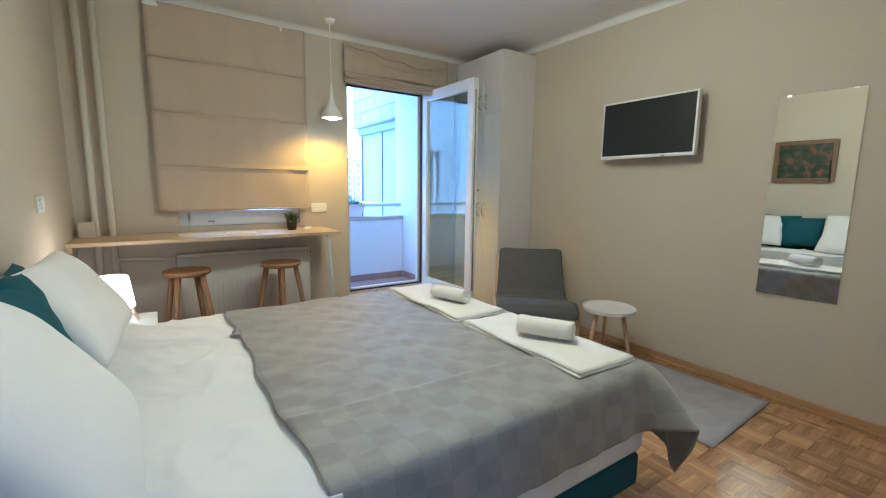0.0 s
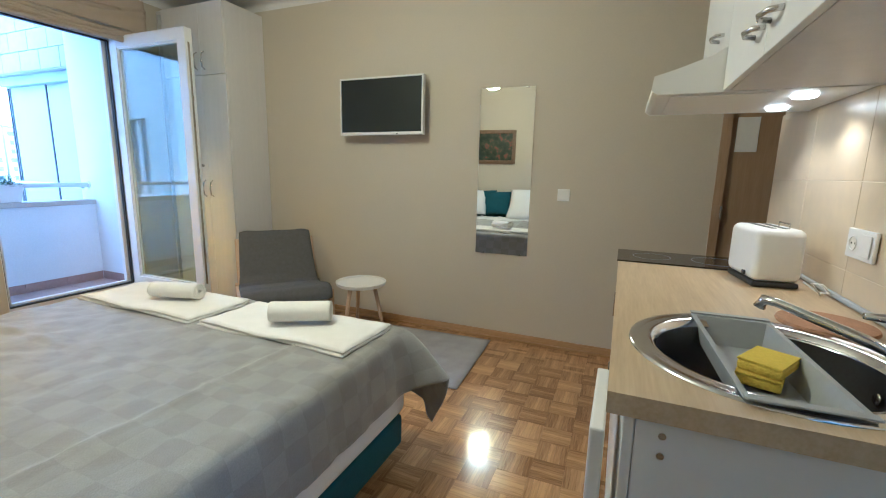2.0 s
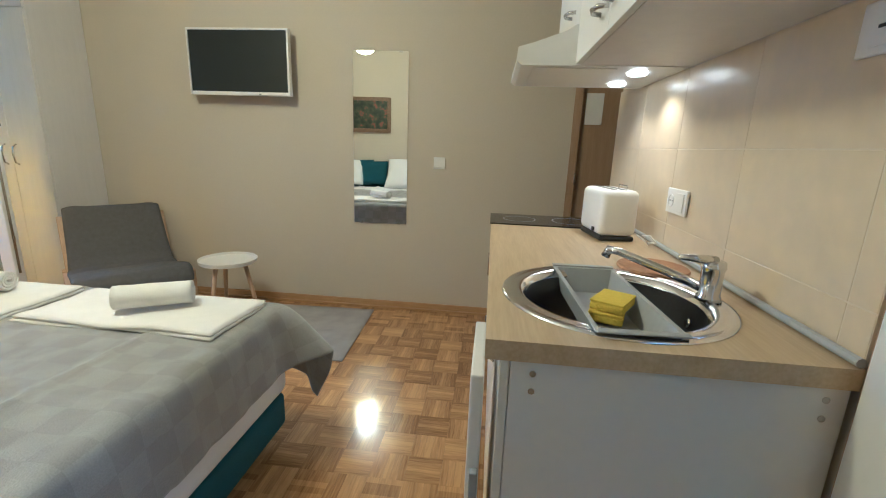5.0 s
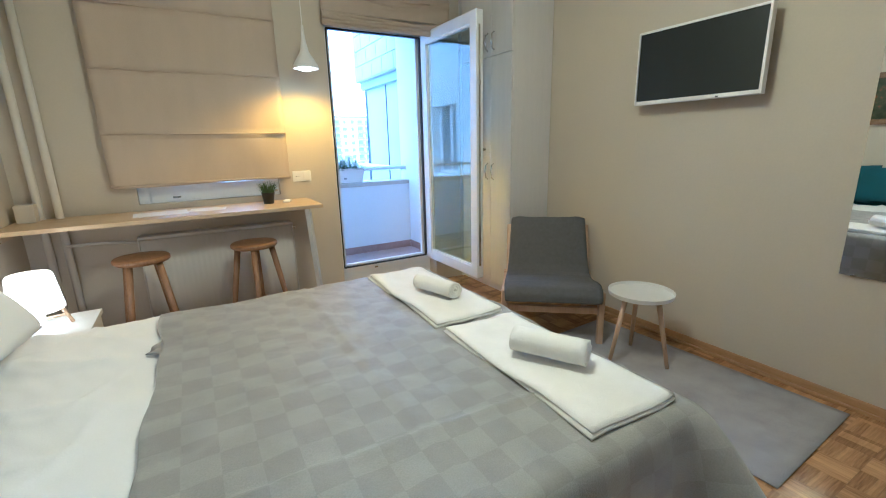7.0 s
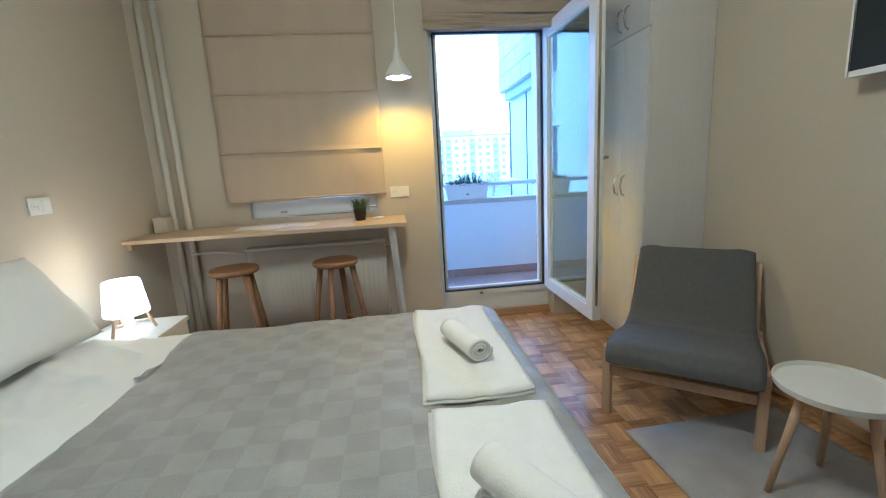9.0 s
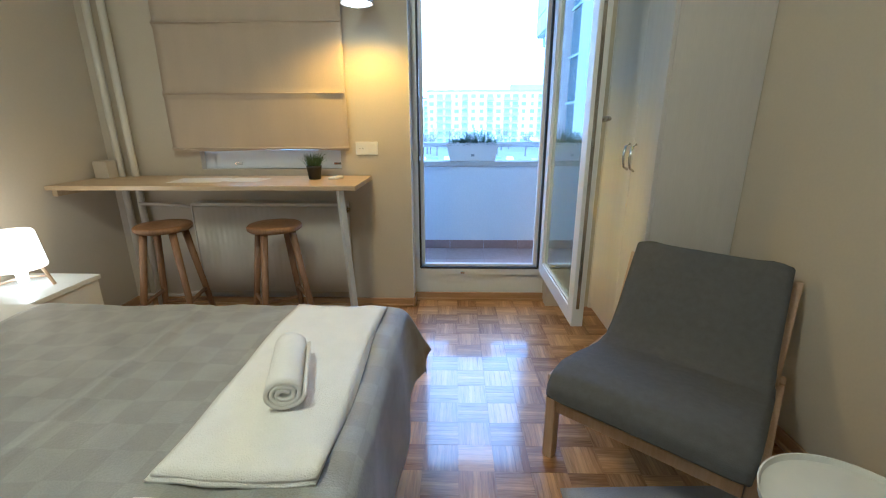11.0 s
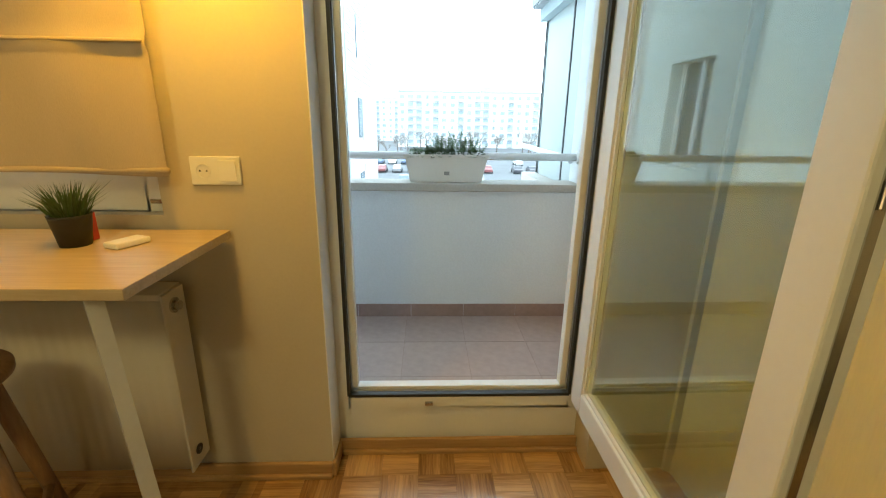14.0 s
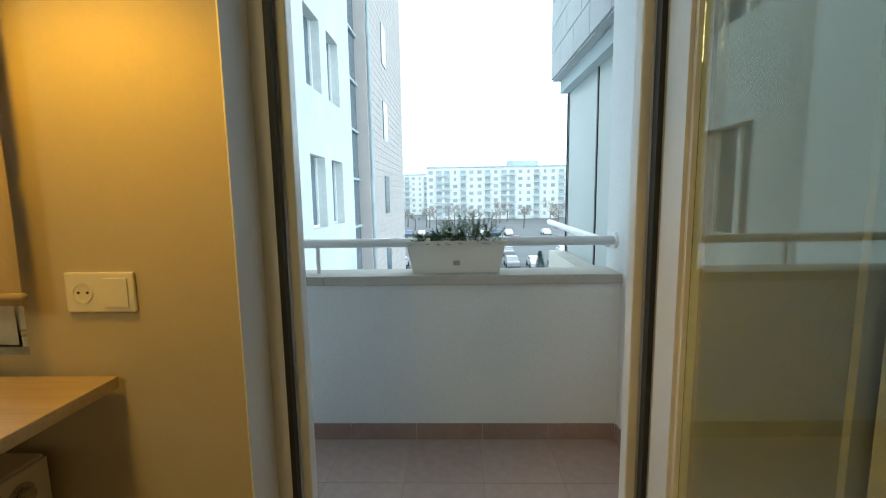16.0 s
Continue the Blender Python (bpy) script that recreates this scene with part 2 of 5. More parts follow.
def thick(bm, t):
    """Gives a sheet its thickness, downwards along its normals."""
    bmesh.ops.recalc_face_normals(bm, faces=bm.faces)
    bmesh.ops.solidify(bm, geom=bm.faces[:], thickness=t)
    return bm


# ---- the room ----
XL, XR, YK, YW, ZC = -0.57, 3.035, -0.68, 3.735, 2.62
DX0, DX1, DZ0, DZ1, DY = 1.418, 2.345, 0.0, 2.30, 3.855
WX0, WX1, WZ0, WZ1 = 0.05, 0.97, 0.955, 2.40
HALL_X, HALL_Y = 2.35, -1.85
T = 0.28


def wall(name, *dims, material=M_WALL):
    return tagged(part(name, boxes(*dims), material), kind="structure")


wall("wall_window", (XL - 0.2, WX0, YW, YW + T, 0, ZC), (WX0, WX1, YW, YW + T, 0, WZ0), (WX0, WX1, YW, YW + T, WZ1, ZC), (WX1, DX0, YW, YW + T, 0, ZC), (DX0, DX1, YW, YW + T, DZ1, ZC), (DX1, XR + 0.2, YW, YW + T, 0, ZC))
wall("wall_bed", (XL - 0.2, XL, YK - 0.15, YW, 0, ZC))
wall("wall_mirror_side", (XR, XR + 0.2, -0.56, YW, 0, ZC), (XR, XR + 0.2, -1.46, -0.56, 2.08, ZC), (XR, XR + 0.2, HALL_Y, -1.46, 0, ZC))
BX0, BX1 = -0.22, 0.565
wall("wall_kitchen", (XL, BX0, YK - 0.12, YK, 0, ZC), (BX0, BX1, YK - 0.12, YK, 2.06, ZC), (BX1, HALL_X, YK - 0.12, YK, 0, ZC))
wall("wall_hall", (HALL_X - 0.12, HALL_X, HALL_Y, YK - 0.12, 0, ZC), (HALL_X - 0.12, XR + 0.2, HALL_Y - 0.15, HALL_Y, 0, ZC))
tagged(bpart("ceiling", (XL - 0.2, XR + 0.2, HALL_Y - 0.15, YW + T, ZC, ZC + 0.2), M_CEIL, bevel=0), kind="structure")
tagged(bpart("subfloor", (XL - 0.2, XR + 0.2, HALL_Y - 0.15, YW + 0.13, -0.2, -0.012), M_GROUT, bevel=0), kind="structure")
# bathroom
wall("wall_bathroom", (-0.75, -0.63, -2.0, YK - 0.12, 0, ZC), (1.32, 1.44, -2.0, YK - 0.12, 0, ZC), (-0.75, 1.44, -2.12, -2.0, 0, ZC), material=M_BATH)
tagged(bpart("bathroom_floor", (-0.75, 1.44, -2.12, YK - 0.12, -0.1, 0.0), M_BATH, bevel=0), kind="structure")
tagged(bpart("bathroom_ceiling", (-0.75, 1.44, -2.12, YK - 0.12, 2.4, 2.5), M_CEIL, bevel=0), kind="structure")


def cornice(name, a, b, inward):
    """A slim cove where wall and ceiling meet."""
    bm = bmesh.new()
    a, b, w = Vector(a), Vector(b), Vector(inward)
    prof = [(0, 0)] + [(0.045 * (1 - math.sin(k * math.pi / 10)), 0.045 * (1 - math.cos(k * math.pi / 10))) for k in range(6)]
    ring = [[bm.verts.new(p + w * u + Vector((0, 0, -v))) for u, v in prof] for p in (a, b)]
    for k in range(len(prof)):
        q = (k + 1) % len(prof)
        bm.faces.new((ring[0][k], ring[0][q], ring[1][q], ring[1][k]))
    return tagged(part(name, bm, M_CEIL, smooth=False), kind="structure")


cornice("cornice_mirror_side", (XR, -0.5, ZC), (XR, YW, ZC), (-1, 0, 0))
cornice("cornice_window", (XL, YW, ZC), (XR, YW, ZC), (0, -1, 0))
cornice("cornice_bed", (XL, YK, ZC), (XL, YW, ZC), (1, 0, 0))


def skirting(name, x0, x1, y0, y1, material):
    bm = boxes((x0, x1, y0, y1, 0, 0.058))
    ob = part(name, bm, material, bevel=0.006)
    return tagged(ob, kind="structure")


skirting("baseboard_mirror_side", XR - 0.016, XR - 0.001, -0.55, 2.93, M_OAKY)
skirting("baseboard_window", XL, DX0 - 0.0, YW - 0.016, YW - 0.001, M_OAKX)
skirting("baseboard_door", DX0 + 0.003, DX1, DY - 0.02, DY - 0.004, M_OAKX)
skirting("baseboard_reveal", DX0 - 0.001, DX0 + 0.014, YW - 0.016, DY - 0.022, M_OAKY)
skirting("baseboard_bed", XL + 0.001, XL + 0.016, YK, YW - 0.02, M_OAKY)
tagged(bpart("reveal_lining", (DX0 + 0.0005, DX0 + 0.004, YW - 0.0, DY - 0.001, 0.06, 2.29), M_PVC, bevel=0), kind="structure")
for nm, dims in (("baseboard_mirror_side_foot", (XR - 0.032, XR - 0.017, -0.55, 2.93, 0, 0.018)), ("baseboard_window_foot", (XL + 0.02, DX0, YW - 0.032, YW - 0.017, 0, 0.018)), ("baseboard_door_foot", (DX0 + 0.016, DX1, DY - 0.036, DY - 0.021, 0, 0.018))):
    tagged(bpart(nm, dims, M_OAKY if "mirror" in nm else M_OAKX, bevel=0.004), kind="structure")

# ---- balcony door ----
def balcony_door():
    d = thing("door_balcony", DX0, DY, 0, kind="structure", label="white plastic balcony door with black rubber seals, its leaf open")
    fx0, fx1 = 0.0, DX1 - DX0
    z0, z1 = 0.185, 2.27
    fw = 0.045
    part("door_frame", boxes((fx0, fx0 + fw, 0, 0.07, z0, z1), (fx1 - fw, fx1, 0, 0.07, z0, z1), (fx0 + fw, fx1 - fw, 0, 0.07, z1 - fw, z1), (fx0 + fw, fx1 - fw, 0, 0.07, z0, z0 + 0.055)), M_PVC, d, bevel=0.004)
    part("seal", boxes((fx0 + fw - 0.006, fx0 + fw + 0.006, -0.004, 0.02, z0 + 0.055, z1 - fw), (fx1 - fw - 0.006, fx1 - fw + 0.006, -0.004, 0.02, z0 + 0.055, z1 - fw), (fx0 + fw, fx1 - fw, -0.004, 0.02, z1 - fw - 0.006, z1 - fw + 0.006), (fx0 + fw, fx1 - fw, -0.004, 0.02, z0 + 0.05, z0 + 0.062)), M_BLACK, d)
    part("inner_stop", boxes((fx0 + fw + 0.006, fx0 + fw + 0.03, 0.03, 0.07, z0 + 0.06, z1 - fw), (fx1 - fw - 0.03, fx1 - fw - 0.006, 0.03, 0.07, z0 + 0.06, z1 - fw), (fx0 + fw, fx1 - fw, 0.03, 0.07, z0 + 0.06, z0 + 0.075)), M_PVC, d, bevel=0.003)
    bpart("apron", (fx0, fx1, 0.012, 0.06, 0.0, z0 - 0.001), M_PVC, d)
    bpart("striker", (0.33, 0.36, -0.012, 0.0, z0 + 0.015, z0 + 0.03), M_STEEL, d)
    bpart("header_infill", (fx0, fx1, 0.005, 0.07, z1, 2.3), M_PVC, d)
    leaf = thing("leaf", fx1 - 0.04, -0.01, 0, rz=-90 + LEAF_TURN, kind="")
    leaf.parent = d
    w, a, h0, h1 = 0.86, 0.085, z0 + 0.035, z1 - 0.02
    part("leaf_frame", boxes((0, a, 0, 0.06, h0, h1), (w - a, w, 0, 0.06, h0, h1), (a, w - a, 0, 0.06, h0, h0 + a), (a, w - a, 0, 0.06, h1 - a, h1)), M_PVC, leaf, bevel=0.005)
    g = 0.012
    part("glazing_bead", boxes((a, a + g, 0.008, 0.052, h0 + a, h1 - a), (w - a - g, w - a, 0.008, 0.052, h0 + a, h1 - a), (a + g, w - a - g, 0.008, 0.052, h0 + a, h0 + a + g), (a + g, w - a - g, 0.008, 0.052, h1 - a - g, h1 - a)), M_PVC, leaf, bevel=0.002)
    for y in (0.018, 0.038):
        pane = bpart("pane", (a + g, w - a - g, y, y + 0.004, h0 + a + g, h1 - a - g), M_LEAFGLASS, leaf, bevel=0)
        pane.visible_shadow = False
    part("lock_rail", boxes((w + 0.0005, w + 0.003, 0.018, 0.034, h0 + 0.1, h1 - 0.1)), M_STEEL, leaf)
    for k, z in enumerate((0.55, 1.15, 1.22, 1.75)):
        bpart("lock_bolt", (w + 0.0035, w + 0.010, 0.019, 0.033, z - 0.02, z + 0.02), M_STEEL, leaf)
    bm = tube(bmesh.new(), [(w - 0.04, 0.058, 1.26), (w - 0.04, 0.10, 1.26)], 0.011)
    tube(bm, [(w - 0.03, 0.10, 1.26), (w - 0.07, 0.105, 1.257), (w - 0.15, 0.10, 1.25)], 0.010)
    box(bm, w - 0.056, w - 0.024, 0.0605, 0.068, 1.19, 1.33)
    part("handle", bm, M_STEEL, leaf, smooth=True)
    return d


LEAF_TURN = 0.6
balcony_door()


# ---- window behind the blind ----
win = thing("window_1", WX0, YW + 0.05, WZ0, kind="structure", label="white plastic window mostly covered by a roman blind")
ww, wh = WX1 - WX0, WZ1 - WZ0
part("window_frame", boxes((0, 0.07, 0, 0.07, 0, wh), (ww - 0.07, ww, 0, 0.07, 0, wh), (0.07, ww - 0.07, 0, 0.07, 0, 0.12), (0.07, ww - 0.07, 0, 0.07, wh - 0.07, wh), (ww / 2 - 0.04, ww / 2 + 0.04, 0, 0.07, 0.12, wh - 0.07)), M_PVC, win, bevel=0.004)
for x0, x1 in ((0.07, ww / 2 - 0.04), (ww / 2 + 0.04, ww - 0.07)):
    p = bpart("pane", (x0, x1, 0.03, 0.04, 0.12, wh - 0.07), M_GLASS, win, bevel=0)
    p.visible_shadow = False
for x in (0.2, 0.86):
    bpart("hinge", (x, x + 0.05, -0.008, 0.0, 0.026, 0.04), M_STEEL, win, bevel=0.002)


# ---- roman blinds ----
def roman_blind(name, x0, x1, ztop, zbot, folds, label):
    t = thing(name, x0, YW - 0.004, zbot, label=label, category="roman blind")
    w, h = x1 - x0, ztop - zbot

    def fn(u, v):
        z = v * h
        d = 0.055
        for k, f in enumerate(folds):
            dz = z - (f - zbot)
            if -0.03 < dz < 0.012:
                d += 0.016 * (1 - abs(dz + 0.009) / 0.021)
            if dz < 0:
                d += 0.003
        d += 0.004 * math.sin(u * 9 + z * 3) + 0.003 * math.sin(u * 23 + z * 7)
        if z < 0.02:
            z -= 0.006 * math.sin(u * 7)
        return (u * w, -d, z)

    bm = grid_mesh(30, 90, fn)
    thick(bm, 0.003)
    part("fabric", bm, M_BLIND, t, smooth=True)
    bpart("headrail", (0.0, w, -0.05, 0.0, h - 0.035, h), M_PVC, t)
    for f in folds:
        part("rod_pocket", tube(bmesh.new(), [(0.004, -0.078, f - zbot - 0.008), (w - 0.004, -0.078, f - zbot - 0.008)], 0.005, 8), M_BLIND, t, smooth=True)
    part("bottom_bar", tube(bmesh.new(), [(-0.004, -0.062, 0.012), (w + 0.006, -0.064, 0.014)], 0.008, 8), M_BLIND, t, smooth=True)
    return t


roman_blind("roman_blind", -0.075, 1.04, 2.56, 1.08, (2.19, 1.815, 1.425), "lowered beige linen roman blind with slim stitched folds over the window")


def gathered_blind():
    t = thing("gathered_roman_blind", 1.385, YW - 0.004, 2.20, label="raised beige linen roman blind gathered above the balcony door", category="roman blind")
    w = 1.12
    for k in range(5):
        z0 = 0.005 + 0.016 * k

        def fn(u, v, k=k):
            a = v * math.pi * 2
            sag = 0.012 * math.sin(u * math.pi) * (1 + 0.3 * k) + 0.008 * math.sin(u * 8 + k * 2)
            return (u * w, -0.055 - 0.012 * k * 0.3 - 0.030 * math.cos(a) * (0.8 + 0.2 * math.sin(u * 5 + k)), 0.022 + 0.018 * k + 0.016 * math.sin(a) - sag)

        bm = grid_mesh(28, 12, fn)
        part("fold", bm, M_BLIND, t, smooth=True)

    def top(u, v):
        z = 0.10 + v * 0.26
        crease = 0.018 * math.exp(-(((z - 0.30 + 0.12 * math.sin(u * 3.0)) / 0.012) ** 2))
        slack = 0.014 * math.exp(-(((z - 0.20 - 0.05 * math.cos(u * 6.0)) / 0.02) ** 2))
        return (u * w, -0.05 - crease - slack - 0.012 * (1 - v), z)

    part("upper_cloth", thick(grid_mesh(40, 40, top), 0.003), M_BLIND, t, smooth=True)
    part("pull_cord", tube(bmesh.new(), [(0.02 + 0.9 * i / 14, -0.082, 0.33 - 0.10 * math.sin(i / 14 * 1.5) - 0.012 * math.sin(i * 1.3)) for i in range(15)], 0.006, 6), M_BLIND, t, smooth=True)
    bpart("headrail", (0, w, -0.045, 0, 0.33, 0.365), M_PVC, t)
    return t


gathered_blind()


# ---- bed ----
BX, BY0, BY1, BZ = 1.52, 0.73, 2.40, 0.60


def bed():
    t = thing("bed", XL + 0.02, (BY0 + BY1) / 2, 0, label="double bed with a dark teal upholstered base and white mattress cover", category="bed")
    L, W = BX - XL - 0.02, (BY1 - BY0) / 2
    bpart("base", (0.08, L - 0.03, -W + 0.015, W - 0.015, 0.07, 0.215), M_TEAL, t, bevel=0.02, smooth=True, segments=3)
    bpart("headboard", (0.0, 0.08, -W - 0.01, W + 0.01, 0.07, 0.66), M_TEAL, t, bevel=0.02, smooth=True, segments=3)
    bpart("mattress", (0.085, L - 0.01, -W + 0.005, W - 0.005, 0.216, BZ - 0.022), M_SHEET, t, bevel=0.045, smooth=True, segments=4)
    for x in (0.2, L - 0.16):
        for y in (-W + 0.12, W - 0.12):
            part("foot", lathe(bmesh.new(), [(0, 0), (0.022, 0), (0.028, 0.07), (0, 0.07)], 16, (x, y, 0)), M_DARK, t)
    return t


bed()


def sheet_z(x, y):
    """Small swells of the bedding."""
    return 0.007 * noise.noise(Vector((x * 3, y * 3, 1))) + 0.006 * noise.noise(Vector((x * 8 + y * 3, y * 5, 5))) + 0.004 * noise.noise(Vector((x * 18 + y * 9, y * 10, 2)))


def sheet():
    x0, x1 = XL + 0.12, 0.215
    y0, y1 = BY0 - 0.004, BY1 + 0.004

    def wrinkle(x, y):
        """Long soft creases that run across the cover."""
        n1 = noise.noise(Vector((x * 1.6 + y * 2.4, y * 1.1 - x * 0.8, 11)))
        n2 = noise.noise(Vector((x * 3.5 - y * 2.0, y * 3.0 + x, 17)))
        return 0.016 * (1 - min(1, abs(n1) * 5)) ** 2 + 0.009 * (1 - min(1, abs(n2) * 5)) ** 2

    def fn(u, v):
        x = x0 + u * (x1 - x0)
        s = v * (y1 - y0 + 0.5) - 0.25
        y = y0 + min(max(s, 0), y1 - y0)
        drop = max(-s, s - (y1 - y0), 0)
        r = min(1.0, drop / 0.05)
        z = BZ - 0.016 + sheet_z(x, y) + wrinkle(x, y) * min(1.0, max(0.0, x1 - 0.06 - x) / 0.12) - max(0, drop - 0.02)
        off = 0.004 * r
        y += -off if s < 0 else (off if drop > 0 else 0)
        return (x, y, z)

    return tagged(part("bed_sheet", thick(grid_mesh(70, 150, fn), 0.004), M_SHEET, smooth=True), "white cotton duvet cover spread over the head half of the bed", "bedding")


sheet()


def quilt_material():
    m = mat("checked_coverlet", (0.265, 0.258, 0.238), 0.55, spread=0.16, scale=9, fine=260, bump=0.35)
    nt = m.node_tree
    n, link = nt.nodes, nt.links.new
    tc = n.new("ShaderNodeTexCoord")
    ch = n.new("ShaderNodeTexChecker")
    ch.inputs["Scale"].default_value = 12.0
    link(tc.outputs["UV"], ch.inputs["Vector"])
    ch.inputs[1].default_value, ch.inputs[2].default_value = (0.935, 0.93, 0.925, 1), (1.065, 1.065, 1.06, 1)
    mul = n.new("ShaderNodeMix")
    mul.data_type, mul.blend_type = "RGBA", "MULTIPLY"
    mul.inputs[0].default_value = 1.0
    b = n["Principled BSDF"]
    src = b.inputs["Base Color"].links[0].from_socket
    link(src, mul.inputs[6])
    link(ch.outputs[0], mul.inputs[7])
    link(mul.outputs[2], b.inputs["Base Color"])
    b.inputs["Sheen Weight"].default_value = 0.3
    return m


def coverlet():
    """The grey cover: over the foot half of the bed, hanging at the foot and the sides."""
    x0 = 0.18
    sx, sy = BX + 0.012, (BY0 - 0.012, BY1 + 0.012)
    lenx, hang_x, hang_y = sx - x0, 0.30, 0.22
    y_mid = (sy[0] + sy[1]) / 2
    half = (sy[1] - sy[0]) / 2
    nx, ny = 130, 170
    bm = bmesh.new()
    uvs = bm.loops.layers.uv.new("UVMap")
    vs, coords = [], []
    R = 0.05

    def bend(s, edge):
        """Distance along and drop past an edge with a rounded corner."""
        if s <= edge - R:
            return s, 0.0
        a = min((s - edge + R) / R, math.pi / 2)
        over = max(0.0, s - edge + R - R * math.pi / 2)
        return edge - R + R * math.sin(a) + 0.10 * over, R * (1 - math.cos(a)) + over * 0.995

    for j in range(ny + 1):
        row, crow = [], []
        sv = -half - hang_y + (2 * half + 2 * hang_y) * j / ny
        for i in range(nx + 1):
            su = (lenx + hang_x) * i / nx
            wob = 0.012 * math.sin(sv * 5) + 0.006 * math.sin(sv * 17) if i == 0 else 0
            ux, dx = bend(su, lenx)
            uy, dy = bend(abs(sv), half)
            q = min(1.0, dy / hang_y)
            w = 1.0 if su >= lenx - R else math.exp(-(((lenx - R - su) / 0.045) ** 2))
            flare = min(dx, dy)
            if sv < 0:
                cx, cy, cz = 0.0, 0.66 * dy - 0.30 * dx * q, 0.76 * dy + dx * (1 - 0.2 * q)
            else:
                cx, cy, cz = 0.38 * dy - 0.2 * dx * q, 0.22 * dy, 0.95 * dy + dx * (1 - 0.6 * q)
            drop = w * cz + (1 - w) * max(dx, dy)
            x = x0 + ux + wob + w * cx
            y = y_mid + math.copysign(uy + w * cy, sv)
            wave = 0.010 * math.sin(sv * 14 + 1) * min(1, dx / 0.1) + 0.008 * math.sin(su * 16) * min(1, dy / 0.1)
            if dx > 0.05:
                x += wave
            if dy > 0.05:
                y += math.copysign(abs(wave) if flare < 0.05 else wave, sv)
            z = BZ - drop + sheet_z(x, y) * 0.8
            crease = 0.008 * math.exp(-(((sv + 0.50 + 0.05 * su) / 0.012) ** 2)) + 0.006 * math.exp(-(((su - 0.62) / 0.014) ** 2)) + 0.008 * abs(noise.noise(Vector((su * 3 + sv * 5, sv * 2.2 - su * 3, 7)))) ** 0.6 + 0.003 * noise.noise(Vector((su * 11, sv * 9, 3)))
            row.append(bm.verts.new((x, y, z + crease)))
            crow.append((su, sv + 2))
        vs.append(row)
        coords.append(crow)
    for j in range(ny):
        for i in range(nx):
            f = bm.faces.new((vs[j][i], vs[j][i + 1], vs[j + 1][i + 1], vs[j + 1][i]))
            for lp, (jj, ii) in zip(f.loops, ((j, i), (j, i + 1), (j + 1, i + 1), (j + 1, i))):
                lp[uvs].uv = coords[jj][ii]
    thick(bm, 0.004)
    return tagged(part("coverlet", bm, quilt_material(), smooth=True), "grey satin checked coverlet draped over the foot of the bed", "bedspread")


coverlet()


def pillow(name, x, y, z, w, h, d, tilt, rz, material, label):
    t = thing(name, x, y, z, label=label, category="pillow")

    def side(sign):
        def fn(u, v):
            a, b = 2 * u - 1, 2 * v - 1
            p = max(0.0, (1 - abs(a) ** 3.2)) ** 0.55 * max(0.0, (1 - abs(b) ** 3.2)) ** 0.55
            k = 1 - 0.07 * (1 - abs(a * b)) * max(abs(a), abs(b)) ** 4
            wr = 0.006 * noise.noise(Vector((a * 3 + x, b * 3, sign)))
            return (a * w / 2 * k, b * h / 2 * k, sign * (d / 2 * p + 0.004) + wr * p)
        return fn

    bm = grid_mesh(26, 26, side(1))
    bm2 = grid_mesh(26, 26, side(-1))
    me = bpy.data.meshes.new("tmp")
    bm2.to_mesh(me)
    bm.from_mesh(me)
    bpy.data.meshes.remove(me)
    bm2.free()
    bmesh.ops.remove_doubles(bm, verts=bm.verts, dist=0.0095)
    m = pose(0, 0, 0, 0, tilt, rz) @ pose(0, 0, 0, 0, 0, 90)
    part("cover", bm, material, t, smooth=True, m=m)
    return t


pillow("teal_cushion", -0.465, 1.82, 0.80, 0.41, 0.40, 0.12, 72, 5, M_TEAL, "dark teal square cushion beside the far white pillow")
pillow("teal_cushion", -0.45, 1.58, 0.80, 0.40, 0.38, 0.12, 66, -5, M_TEAL, "dark teal square cushion between the white pillows")
pillow("pillow", -0.385, 2.09, 0.80, 0.72, 0.44, 0.15, 54, -4, M_SHEET, "plump white pillow leaning on the wall at the lamp side")
pillow("pillow", -0.34, 1.02, 0.80, 0.74, 0.52, 0.20, 54, 3, M_SHEET, "plump white pillow leaning on the wall near the kitchen")


# ---- towels ----
def folded_towel(x, y, rz, w, l, label):
    t = thing("folded_towel", x, y, BZ + 0.012, rz, label=label, category="towel", group="towels on the bed")
    for k in range(2):
        z = 0.009 * k

        def fn(u, v, k=k, z=z):
            edge = min(u, 1 - u, v, 1 - v)
            return ((u - 0.5) * (w - 0.008 * k) + 0.006 * math.sin(v * 7 + x * 9 + k), (v - 0.5) * (l - 0.010 * k) + 0.006 * math.sin(u * 5 + y), z + 0.006 * (1 - math.exp(-edge * 40)) + 0.006 * noise.noise(Vector((u * 4 + x, v * 5, k))))

        part("layer", thick(grid_mesh(18, 28, fn), 0.007), M_TERRY, t, smooth=True)
    return t


